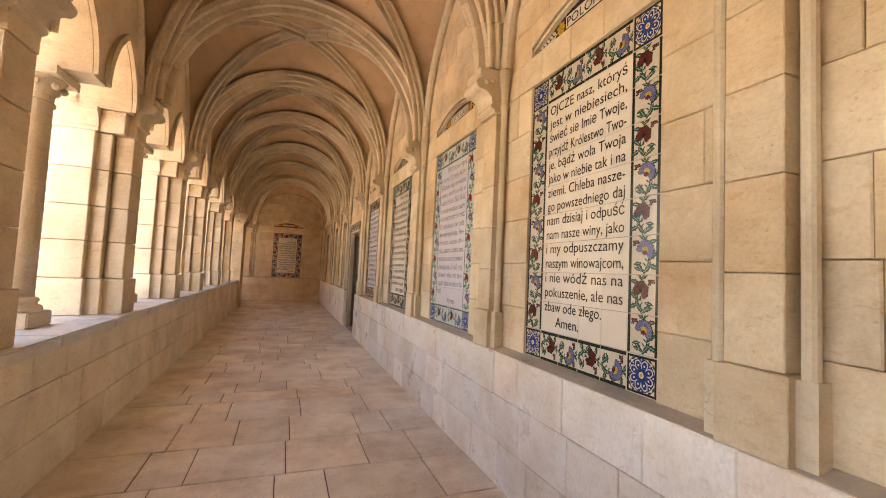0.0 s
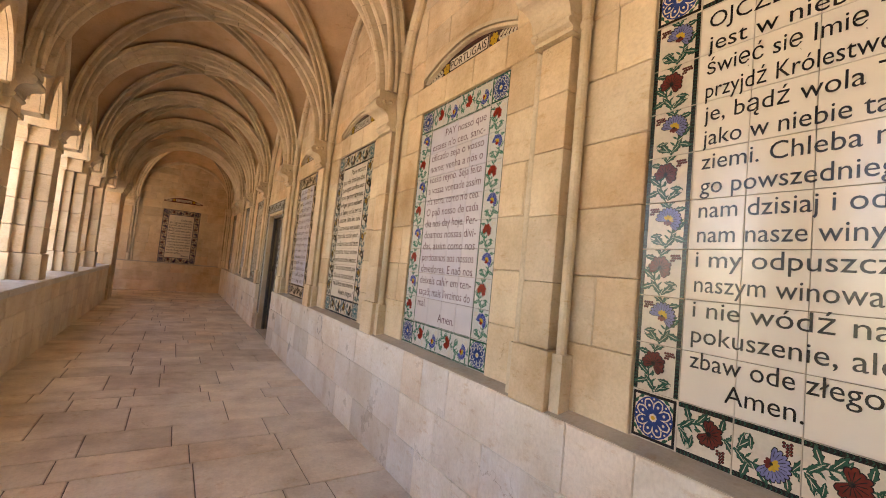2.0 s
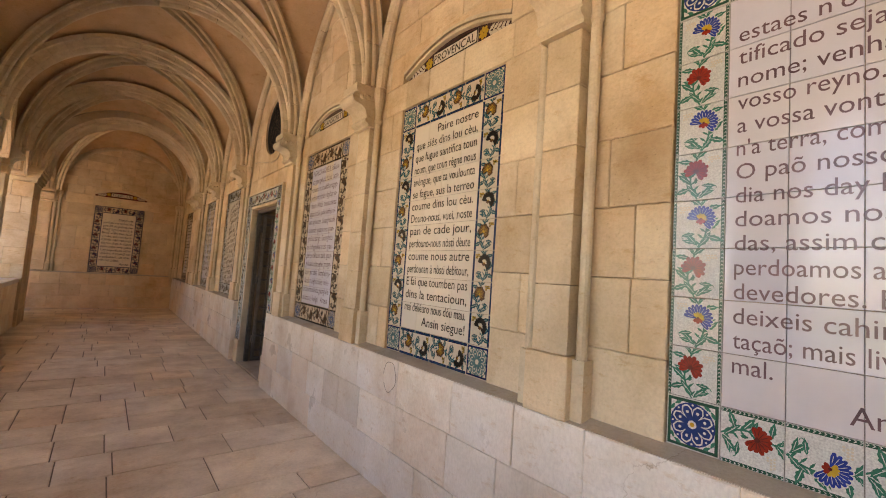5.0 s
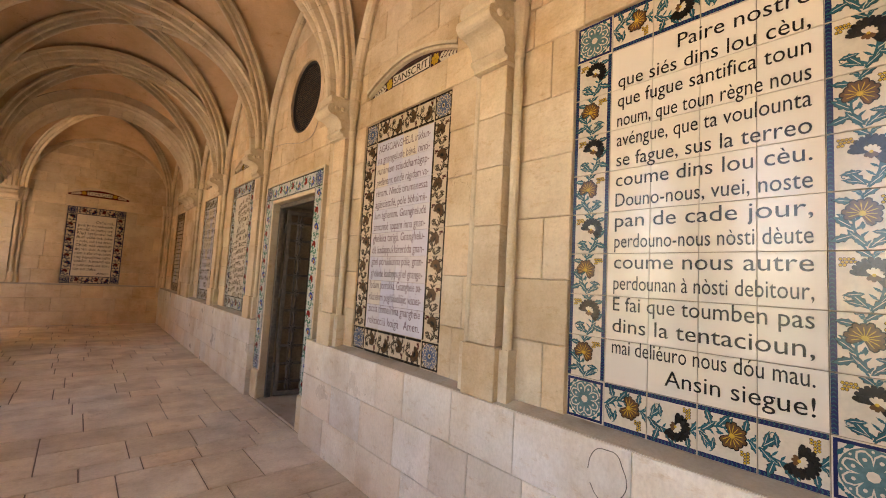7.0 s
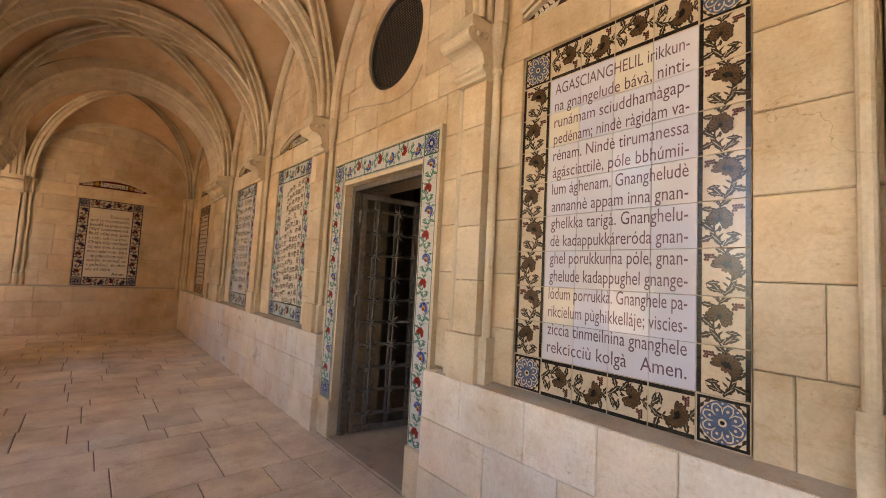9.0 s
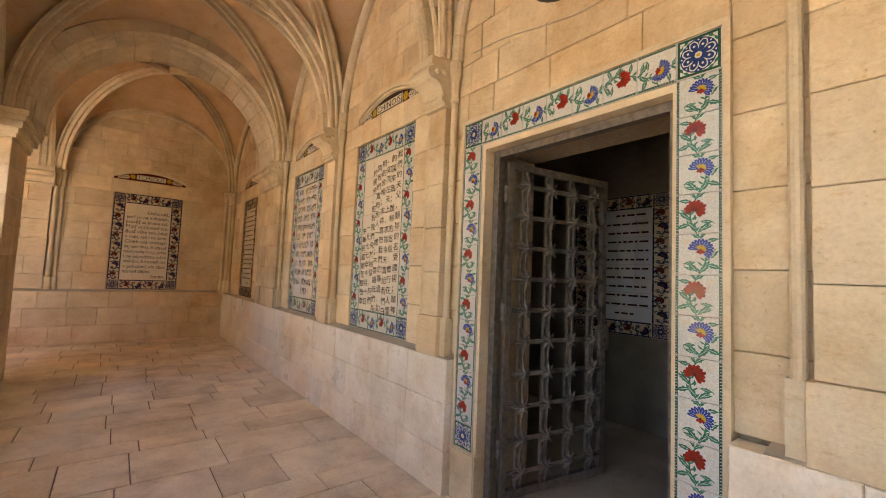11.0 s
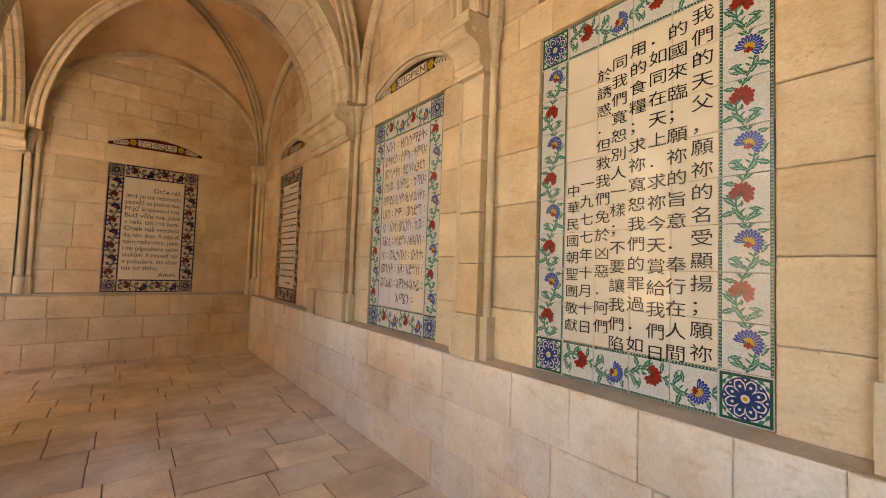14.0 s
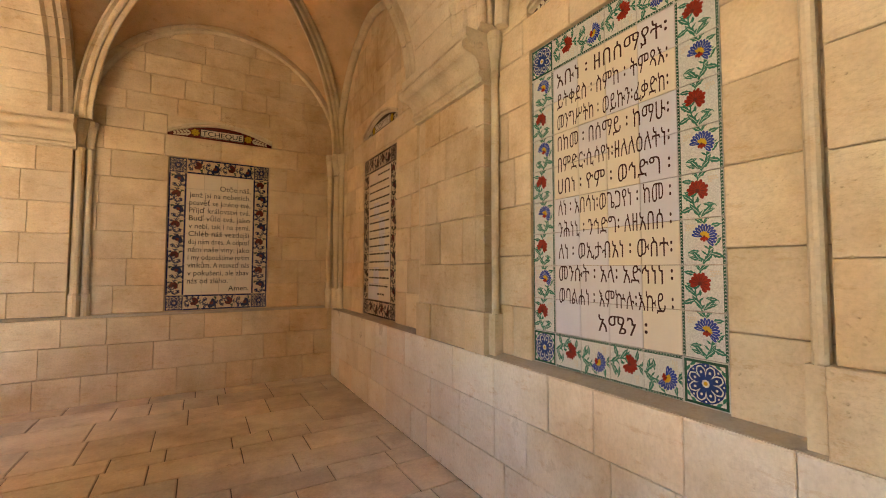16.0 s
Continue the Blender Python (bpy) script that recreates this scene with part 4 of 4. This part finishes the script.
def lunette(m, width, title, style="umber"):
    """The shallow arched niche over a panel with its name plate. Origin: lower left corner of the opening."""
    root = empty("title_lunette", m)
    tagged(root, "arched niche with painted tiles and a white name plate", "sign", "name plates over the panels")
    rise, n, top, d = 0.20, 18, 0.275, 0.062
    arc = [(width * i / n, 0.015 + rise * math.sin(math.pi * (0.14 + 0.72 * i / n)) - rise * math.sin(math.pi * 0.14) + 0.0) for i in range(n + 1)]
    k = rise / max(q for p, q in arc)
    arc = [(p, 0.035 + q * k * 0.83) for p, q in arc]
    bm = bmesh.new()
    prism(bm, [(p, q + 0.012) for p, q in arc] + [(width, top), (0, top)], 0.0, d, lambda p, q, a: (p, a, q))
    part("spandrel", fixed(bm), WALL, root)
    bm = bmesh.new()
    for r0, r1, y0 in ((0.0, 0.028, -0.004), (-0.024, 0.0, 0.018)):
        for (p0, q0), (p1, q1) in zip(arc, arc[1:]):
            prism(bm, [(p0, q0 + r0 + 0.012), (p1, q1 + r0 + 0.012), (p1, q1 + r1 + 0.012), (p0, q0 + r1 + 0.012)], y0, d, lambda p, q, a: (p, a, q))
    part("arch_moulding", fixed(bm), CARVED, root)
    part("niche_back", boxes((0, width, d - 0.009, d, -0.002, rise + 0.02)), INK_BROWN if style != "navy" else RED_DARK, root, "dark painted tiles")
    bm = bmesh.new()
    pw, ph, pz = width * 0.42, 0.105, 0.035
    px = (width - pw) / 2
    box(bm, px, px + pw, d - 0.020, d - 0.011, pz, pz + ph)
    plate = part("name_plate", bm, TILE, root, "white name plate")
    bm = bmesh.new()
    for x0, x1, z0, z1 in ((px, px + pw, pz, pz + 0.007), (px, px + pw, pz + ph - 0.007, pz + ph), (px, px + 0.007, pz + 0.007, pz + ph - 0.007), (px + pw - 0.007, px + pw, pz + 0.007, pz + ph - 0.007)):
        box(bm, x0, x1, d - 0.023, d - 0.0205, z0, z1)
    part("plate_border", bm, INK, plate)
    me = text_mesh(title, 0.092, INK)
    written(plate, me, px + 0.022, pz + 0.020, pw - 0.044, "title", y=d - 0.0235)
    for s in (-1, 1):  # painted flower and leaves each side
        cx = width / 2 + s * (pw / 2 + 0.055)
        bm = bmesh.new()
        for i in range(7):
            bm.faces.new([bm.verts.new((cx + (p - 0.5) * 0.10, d - 0.0145, 0.085 + (q - 0.5) * 0.10)) for p, q in petal(0.5, 0.5, 2 * math.pi * i / 7, 0.05, 0.48, 0.3)])
        part("painted_flower", bm, YELLOW, root)
        bm = bmesh.new()
        for i in range(5):
            for a in (0.6, -0.6):
                bm.faces.new([bm.verts.new((p, d - 0.0142, q)) for p, q in leaf(cx + s * (0.05 + 0.04 * i), 0.07 - 0.006 * i, (0 if s > 0 else math.pi) + a * s, 0.075 - 0.008 * i, 0.035)])
        part("painted_leaf", bm, GROUND_CREAM, root)
    return root


J = lambda rows: [("j", r) for r in rows]
POLISH = [("r", "OJCZE nasz, któryś")] + J(["jest w niebiesiech,", "święć się Imię Twoje,", "przyjdź Królestwo Two-", "je, bądź wola Twoja", "jako w niebie tak i na", "ziemi. Chleba nasze-", "go powszedniego daj", "nam dzisiaj i odpuść", "nam nasze winy, jako", "i my odpuszczamy", "naszym winowajcom,", "i nie wódź nas na", "pokuszenie, ale nas"]) + [("l", "zbaw ode złego."), ("c35", "Amen.")]
PORTUGUESE = [("r", "PAY nosso que")] + J(["estaes n'o ceo, sanc-", "tificado seja o vosso", "nome; venha a nós o", "vosso reyno. Seja feita", "a vossa vontade assim", "n'a terra, como n'o ceo.", "O paõ nosso de cada", "dia nos day hoje. Per-", "doamos nossas divi-", "das, assim como nos", "perdoamos aos nossos", "devedores. E naõ nos", "deixeis cahir em ten-", "taçaõ; mais livrainos do"]) + [("l", "mal."), ("c60", "Amen.")]
PROVENCAL = [("r", "Paire nostre")] + J(["que siés dins lou cèu,", "que fugue santifica toun", "noum, que toun règne nous", "avéngue, que ta voulounta", "se fague, sus la terreo", "coume dins lou cèu.", "Douno-nous, vuei, noste", "pan de cade jour,", "perdouno-nous nòsti dèute", "coume nous autre", "perdounan à nòsti debitour,", "E fai que toumben pas", "dins la tentacioun,", "mai deliéuro nous dóu mau."]) + [("r", "Ansin siegue!")]
MALABAR = [("r", "AGASCIANGHELIL irikkun-")] + J(["na gnangelude bávà, ninti-", "runámam sciuddhamàgap-", "pedénam; nindè ràgidam va-", "rénam. Nindè tirumanessa", "ágásciattilè, póle bbhúmii-", "lum ághenam. Gnangheludè", "annannè appam inna gnan-", "ghelkka tarigà. Gnanghelu-", "dè kadappukkáreróda gnan-", "ghel porukkunna póle, gnan-", "ghelude kadappughel gnange-", "lódum porrukkà. Gnanghele pa-", "rikcielum pùghikkelláje; viscies-", "ziccia tinmeilnina gnanghele", "rekcicciù kolgà   Amen."])
CZECH = [("j", ""), ("r", "Otče náš,")] + J(["jenž jsi na nebesích,", "posvěť se jméno tvé.", "Přijď království tvé.", "Buď vůle tvá, jako", "v nebi, tak i na zemi.", "Chléb náš vezdejší", "dej nám dnes. A odpusť", "nám naše viny, jako", "i my odpouštíme našim", "viníkům. A neuveď nás", "v pokušení, ale zbav"]) + [("l", "nás od zlého."), ("r", "Amen.")]
ETHIOPIC = [("r", "አቡነ ፡ ዘበሰማያት፡")] + J(["ይትቀደስ ፡ ስምከ ፡ ትምጻእ፡", "መንግሥትከ ፡ ወይኩን፡ፈቃድከ፡", "በከመ ፡ በሰማይ ፡ ከማሁ፡", "በምድር፡ሲሳየነ፡ዘለለዕለትነ፡", "ሀበነ ፡ ዮም ፡ ወኅድግ ፡", "ለነ ፡ አበሳነ፡ወጌጋየነ ፡ ከመ ፡", "ንሕነኒ ፡ ንኅድግ፡ ለዘአበሰ ፡", "ለነ ፡ ወኢታብአነ ፡ ውስተ፡", "መንሱት ፡ አላ፡ አድኅነነ ፡", "ወባልሐነ ፡ እምኵሉ፡እኩይ ፡"]) + [("c60", "አሜን ፡")]
CHINESE = [(0.93, 0.01, "我們的天父，願祢的名受顯揚；願祢", 0.099), (0.79, 0.025, "的國來臨；願祢的旨意．奉行在人間", 0.0985), (0.67, 0.055, "．如同在天上．求祢今天賞給我們日", 0.0965), (0.54, 0.04, "用的食糧；求祢寬恕我們的罪過．如", 0.0965), (0.41, 0.06, "同我們寬恕別人一樣；不要讓我們陷", 0.095), (0.295, 0.08, "於誘惑．但救我們免於凶惡．阿們．", 0.094), (0.17, 0.46, "一九七七年十月十日", 0.092), (0.055, 0.46, "中華民國朝聖團敬獻", 0.092)]


def east_panel(i, style, label, title, **kw):
    a, b, top = PANELS[i]
    panel(wall_frame((XT, b, 0.985), (0, -1, 0)), b - a, top - 0.985, style, label, seed=i + 5, **kw)
    lunette(wall_frame((XW, b + LUN, 3.23), (0, -1, 0)), b - a + 2 * LUN, title)


east_panel(0, "outlined", "glazed tile panel with black Polish prayer and flowered border", "POLONAIS", cool=0.0, lines=POLISH)
east_panel(1, "bright", "glazed tile panel with faded Portuguese prayer and bright flowers", "PORTUGAIS", cool=0.93, lines=PORTUGUESE, ink=INK_PURPLE)
east_panel(2, "grape", "glazed tile panel with black Provencal prayer and grape border", "PROVENÇAL", cool=0.0, lines=PROVENCAL)
east_panel(3, "umber", "glazed tile panel with violet prayer and brown flower border", "SANSCRIT", cool=0.95, lines=MALABAR, ink=INK_PURPLE)
east_panel(4, "bright", "glazed tile panel with black Chinese columns and bright flowers", "CHINOIS", cool=0.0, columns=CHINESE)
east_panel(5, "bright", "glazed tile panel with brown Ethiopic prayer and bright flowers", "ETIOPIEN", cool=0.6, lines=ETHIOPIC, ink=INK_BROWN)
a, b, top = CORNER_PANEL
panel(wall_frame((XT, b, 0.99), (0, -1, 0)), b - a, top - 0.99, "navy", "glazed tile panel with small dark lettering and navy border", cool=0.2, bars=16)
lunette(wall_frame((XW, b + LUN, 3.23), (0, -1, 0)), b - a + 2 * LUN, "COPTE")
a, b, top = END_PANEL
panel(wall_frame((a, YN + 0.015, 1.03), (1, 0, 0)), b - a, top - 1.03, "navy", "glazed tile panel with black Czech prayer and navy border", cool=0.0, lines=CZECH)
lunette(wall_frame((a - LUN, YN, 3.26), (1, 0, 0)), b - a + 2 * LUN, "TCHEQUE", "navy")

# ---- doorway with tiled surround, iron leaf and the room behind ----
XD = 2.055
surround = empty("door_surround", wall_frame((XD, DOOR[1], 0), (0, -1, 0)))
tagged(surround, "stone door surround faced with bright flowered tiles", "door frame", kind="structure")
DW = DOOR[1] - DOOR[0]
tw = 0.19
rows = 12
th = (DOOR[2] - tw - 0.36) / rows
for side, x in enumerate((0.0, DW - tw)):
    for r in range(rows):
        kind = "corner" if r == 0 and side == 0 else "first" if (r + side) % 2 else "second"
        place_tile(surround, kind, "bright", tw, th, x, 0.36 + r * th)
    place_tile(surround, "corner", "bright", tw, tw, x, DOOR[2] - tw)
nb = 7
for c in range(nb):
    place_tile(surround, "first" if c % 2 else "second", "bright", tw, (DW - 2 * tw) / nb, tw + c * (DW - 2 * tw) / nb, DOOR[2] - tw, 1)
# stone behind and round the tiles
D0, D1 = DOOR[1] - OPEN[1], DOOR[1] - OPEN[0]
part("jamb_stone", boxes((-0.025, D0, 0.012, 0.11, -0.01, DOOR[2] + 0.02), (D1, DW + 0.025, 0.012, 0.11, -0.01, DOOR[2] + 0.02), (D0, D1, 0.012, 0.11, OPEN[2], DOOR[2] + 0.02)), CARVED, surround)
part("edge_moulding", boxes((-0.03, -0.001, -0.006, 0.012, 0.3, DOOR[2] + 0.03), (DW + 0.001, DW + 0.03, -0.006, 0.012, 0.3, DOOR[2] + 0.03), (-0.001, DW + 0.001, -0.006, 0.012, DOOR[2] + 0.001, DOOR[2] + 0.03)), CARVED, surround)
part("jamb_base", soft_box(-0.03, D0 + 0.004, -0.012, 0.10, -0.01, 0.352, 0.008, 2), CARVED, surround)
part("jamb_base", soft_box(D1 - 0.004, DW + 0.03, -0.012, 0.10, -0.01, 0.352, 0.008, 2), CARVED, surround)
part("threshold", soft_box(D0, D1, 0.0, 0.52, -0.02, 0.012, 0.006, 1), LEDGE, surround)
part("doorstep", soft_box(-0.03, DW + 0.035, -0.115, -0.014, -0.03, -0.001, 0.004, 1), FLOOR, surround)
part("door_stop", boxes((D0 + 0.001, D0 + 0.05, 0.10, 0.16, 0.012, OPEN[2]), (D1 - 0.05, D1 - 0.001, 0.10, 0.16, 0.012, OPEN[2]), (D0 + 0.05, D1 - 0.05, 0.10, 0.16, OPEN[2] - 0.05, OPEN[2])), IRON, surround)

# iron leaf, hinged on the north jamb and standing open into the room
LW, LH = 1.05, 2.40
door = empty("iron_door", pose(2.245, 12.27, 0.025, 0, 0, -9))
tagged(door, "open weathered iron lattice door with star bosses", "door")
leaf_frame = part("door_frame", boxes((0, 0.05, -0.02, 0.02, 0, LH), (LW - 0.05, LW, -0.02, 0.02, 0, LH), (0.05, LW - 0.05, -0.02, 0.02, LH - 0.05, LH), (0.05, LW - 0.05, -0.02, 0.02, 0, 0.06)), IRON, door)
NC, NR = 4, 10
cols = [0.05 + (LW - 0.1) * (i + 0.5) / NC for i in range(NC)]
rws = [0.06 + (LH - 0.11) * (i + 0.5) / NR for i in range(NR)]
for x in cols:
    for d in (-0.022, 0.022):
        part("upright_bar", boxes((x + d - 0.009, x + d + 0.008, -0.012, 0.012, 0.06, LH - 0.05)), IRON, door)
for z in rws:
    part("cross_bar", boxes((0.05, LW - 0.05, -0.026, -0.0125, z - 0.016, z + 0.016)), IRON, door)


def star_mesh():
    bm = bmesh.new()
    n = 8
    pts = []
    for i in range(2 * n):
        a = math.pi * i / n
        r = 0.082 if i % 2 == 0 else 0.032
        pts.append((r * math.cos(a), r * math.sin(a)))
    ring = [bm.verts.new((p, -0.03, q)) for p, q in pts]
    mid = [bm.verts.new((p * 0.8, -0.045, q * 0.8)) for p, q in pts]
    top = bm.verts.new((0, -0.062, 0))
    for i in range(2 * n):
        k = (i + 1) % (2 * n)
        bm.faces.new((ring[i], ring[k], mid[k], mid[i]))
        bm.faces.new((mid[i], mid[k], top))
    bm.faces.new(ring)
    fixed(bm)
    me = bpy.data.meshes.new("star_boss")
    bm.to_mesh(me)
    bm.free()
    me.materials.append(IRON)
    return me


star = star_mesh()
for x in cols:
    for z in rws:
        ob = new("star_boss", star)
        ob.parent = door
        ob.matrix_basis = Matrix.Translation((x, 0.004, z))
lock = part("lock_box", soft_box(LW - 0.14, LW - 0.02, -0.075, -0.028, 1.0, 1.2, 0.01, 2), IRON, door)
part("keyhole", boxes((LW - 0.085, LW - 0.075, -0.079, -0.0755, 1.07, 1.10)), DARK, lock)
for z in (0.3, 1.25, 2.1):
    bm = bmesh.new()
    turned(bm, [(0.018, z), (0.018, z + 0.12)], -0.012, 0.0, 10)
    part("hinge", bm, IRON, leaf_frame)

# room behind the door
# walls and ceiling carry the room's shade in their colour
room = part("wall_room", boxes((4.60, 4.9, 9.0, 10.75, 0, 4.5), (4.60, 4.9, 11.83, 14.6, 0, 4.5), (4.60, 4.9, 10.75, 11.83, 2.25, 4.5), (2.6, 4.9, 8.7, 9.0, 0, 4.5), (2.6, 4.9, 14.6, 14.9, 0, 4.5), (4.9, 7.0, 10.4, 10.6, 0, 4.5), (4.9, 7.0, 12.0, 12.2, 0, 4.5), (7.0, 7.2, 10.4, 12.2, 0, 4.5)), ROOM_SHADE, None)
tagged(room, "bare stone walls of the room behind, shade in their colour", "wall", kind="structure")
tagged(part("ceiling_room", boxes((2.6, 7.2, 8.7, 14.9, 4.5, 4.7)), ROOM_SHADE, None), "plain ceiling of the room, shade in its colour", "ceiling", kind="structure")
tagged(part("floor_room", boxes((2.6, 7.2, 8.7, 14.9, -0.2, -0.004)), LEDGE, None), "dark stone floor of the room", "floor", kind="structure")
tagged(part("trim", boxes((4.56, 4.62, 10.63, 10.75, 0, 2.37), (4.56, 4.62, 11.83, 11.95, 0, 2.37), (4.56, 4.62, 10.75, 11.83, 2.25, 2.37)), LEDGE, None), "stone frame round the inner doorway", "door frame", kind="structure")
panel(wall_frame((4.588, 13.28, 1.0), (0, -1, 0)), 1.15, 1.57, "navy", "glazed tile panel with dark lettering in the shaded room", cool=1.0, bars=12, seed=44)

# round window with wire mesh over the door
OY, OZ, OR = OCULUS
oc = empty("round_window", wall_frame((XW, OY, OZ), (0, -1, 0)))
tagged(oc, "round window with dark wire mesh in stone surround", "window", kind="structure")
bm = bmesh.new()
n = 40
e = OR + 0.08
for i in range(n):
    a0, a1 = 2 * math.pi * i / n, 2 * math.pi * (i + 1) / n
    c0, s0, c1, s1 = math.cos(a0), math.sin(a0), math.cos(a1), math.sin(a1)
    k0, k1 = e / max(abs(c0), abs(s0)), e / max(abs(c1), abs(s1))
    prism(bm, [(OR * c0, OR * s0), (OR * c1, OR * s1), (k1 * c1, k1 * s1), (k0 * c0, k0 * s0)], 0.0, 0.5, lambda p, q, a: (p, a, q))
part("surround", fixed(bm), WALL, oc)
bm = bmesh.new()
for i in range(n):
    a0, a1 = 2 * math.pi * i / n, 2 * math.pi * (i + 1) / n
    prism(bm, [(r * math.cos(a), r * math.sin(a)) for r, a in ((OR - 0.03, a0), (OR - 0.03, a1), (OR - 0.001, a1), (OR - 0.001, a0))], 0.03, 0.06, lambda p, q, a: (p, a, q))
part("frame", fixed(bm), DARK, oc)
bm = bmesh.new()
for i in range(-16, 17):
    t = i * 0.026
    half = math.sqrt(max(0, (OR - 0.02) ** 2 - t * t))
    box(bm, t - 0.0045, t + 0.0045, 0.040, 0.044, -half, half)
    box(bm, -half, half, 0.044, 0.048, t - 0.0045, t + 0.0045)
part("wire_mesh", bm, DARK, oc)

# thin cable that runs below the window
cable = bpy.data.curves.new("cable", "CURVE")
cable.dimensions, cable.bevel_depth = "3D", 0.004
sp = cable.splines.new("BEZIER")
cp = [(2.09, 12.53, 3.30), (2.09, 12.18, 3.27), (2.09, 11.83, 3.20), (2.09, 11.53, 3.16), (2.09, 11.28, 3.2), (2.09, 11.16, 3.34)]
sp.bezier_points.add(len(cp) - 1)
for bpnt, c in zip(sp.bezier_points, cp):
    bpnt.co = c
    bpnt.handle_left_type = bpnt.handle_right_type = "AUTO"
cable.materials.append(LEDGE)
tagged(new("cable", cable), "thin cable stapled along the wall stones", "cable")

# repaired roundel and crack in the plinth
ring = bpy.data.curves.new("crack", "CURVE")
ring.dimensions, ring.bevel_depth = "3D", 0.002
sp = ring.splines.new("BEZIER")
rr = random.Random(9)
sp.bezier_points.add(11)
for i, bpnt in enumerate(sp.bezier_points):
    a = 2 * math.pi * i / 12
    bpnt.co = (XP - 0.001, 7.68 + (0.085 + rr.uniform(-0.006, 0.006)) * math.cos(a), 0.83 + (0.11 + rr.uniform(-0.01, 0.01)) * math.sin(a))
    bpnt.handle_left_type = bpnt.handle_right_type = "AUTO"
sp.use_cyclic_u = False
ring.materials.append(JOINT)
tagged(new("crack", ring), "oval crack round a repaired spot in the plinth", "crack", kind="structure")

# ---- garden ----
ground = part("ground", boxes((-400, 400, -400, 400, -0.5, -0.31)), GRASS, None)
tagged(ground, "green lawn of the courtyard garden", "ground", kind="structure")
# added reflector, mostly out of view: throws sunlight up to the vault
paving = part("pavement", boxes((-16.0, PX0 - 0.05, -14.0, BIG1 - 1.0, -0.32, -0.14)), BOUNCE_PAVING, None)
tagged(paving, "pale courtyard paving added to bounce sunlight into the walk", "pavement", kind="structure")


def tree(name, x, y, height, spread, seed, label, clumps=170):
    rnd = random.Random(seed)
    root = empty(name, pose(x, y, -0.31))
    tagged(root, label, "tree", "garden trees")
    bm = bmesh.new()
    tips = []

    def limb(p, d, l, r, depth):
        q = p + d * l
        side = d.orthogonal().normalized()
        other = d.cross(side)
        rings = []
        for c, rr in ((p, r), (q, r * 0.65)):
            rings.append([bm.verts.new(c + (side * math.cos(2 * math.pi * i / 7) + other * math.sin(2 * math.pi * i / 7)) * rr) for i in range(7)])
        for i in range(7):
            bm.faces.new((rings[0][i], rings[0][(i + 1) % 7], rings[1][(i + 1) % 7], rings[1][i]))
        if depth == 0:
            tips.append(q)
            return
        for i in range(3):
            nd = (d + Vector((rnd.uniform(-1, 1), rnd.uniform(-1, 1), rnd.uniform(-0.2, 0.6))) * spread).normalized()
            limb(q, nd, l * rnd.uniform(0.55, 0.75), r * 0.6, depth - 1)
        tips.append(q)

    limb(Vector((0, 0, 0)), Vector((0.05, 0.02, 1)).normalized(), height * 0.34, height * 0.03, 3)
    part("trunk", bm, BARK, root)
    bm = bmesh.new()
    for i in range(clumps):
        c = rnd.choice(tips) + Vector((rnd.gauss(0, 1), rnd.gauss(0, 1), rnd.gauss(0, 0.7))) * height * 0.07
        for k in range(14):
            p = c + Vector((rnd.gauss(0, 1), rnd.gauss(0, 1), rnd.gauss(0, 1))) * height * 0.035
            a, t = rnd.uniform(0, 6.28), rnd.uniform(-1, 1)
            d = Vector((math.cos(a), math.sin(a), t)).normalized() * 0.09
            s = d.orthogonal().normalized() * 0.04
            bm.faces.new([bm.verts.new(v) for v in (p - d, p + s, p + d, p - s)])
    part("crown", bm, LEAF, root, "loose green crown of small leaves")


tree("olive_tree", -4.4, 11.8, 4.8, 0.9, 5, "leafy olive tree in the courtyard lawn")
tree("olive_tree", -9.5, 14.0, 5.2, 0.9, 6, "leafy olive tree in the courtyard lawn")
tree("olive_tree", -5.6, 14.6, 4.6, 0.9, 7, "leafy olive tree in the courtyard lawn")
tree("olive_tree", -9.0, 3.5, 5.0, 0.9, 8, "leafy olive tree in the courtyard lawn", 120)


# ---- paving of the walk ----
rnd = random.Random(77)
flat = Matrix(((1, 0, 0), (0, 0, 1), (0, -1, 0))).to_4x4()


def pave(x0, x1, y0, y1):
    y = y0
    while y < y1 - 0.02:
        d = min(rnd.choice((0.28, 0.36, 0.45, 0.54, 0.62)), y1 - y)
        if y1 - y - d < 0.2:
            d = y1 - y
        x = x0
        while x < x1 - 0.02:
            l = min(rnd.uniform(0.3, 0.82), x1 - x)
            if x1 - x - l < 0.22:
                l = x1 - x
            me, (ml, mh) = block_mesh(l - 0.009, d - 0.009, 0.04, FLOOR)
            ob = new("flagstone", me)
            ob.parent = floor
            ob.matrix_basis = Matrix.Translation((x + 0.0045, y + 0.0045, rnd.uniform(-0.003, 0.001))) @ flat @ Matrix.Diagonal(((l - 0.009) / ml, 1, (d - 0.009) / mh, 1))
            x += l
        y += d


pave(PX1 - 0.02, XP + 0.01, SOUTH, BIG0)
pave(XC - 0.03, XP, BIG0, BIG1)
pave(-3.2, XP, BIG1, YN)
tagged(part("floor_far", boxes((-14, -3.2, BIG1 - 0.3, YN, -0.3, 0.0)), FLOOR, None), "stone paving of the side walk", "floor", kind="structure")
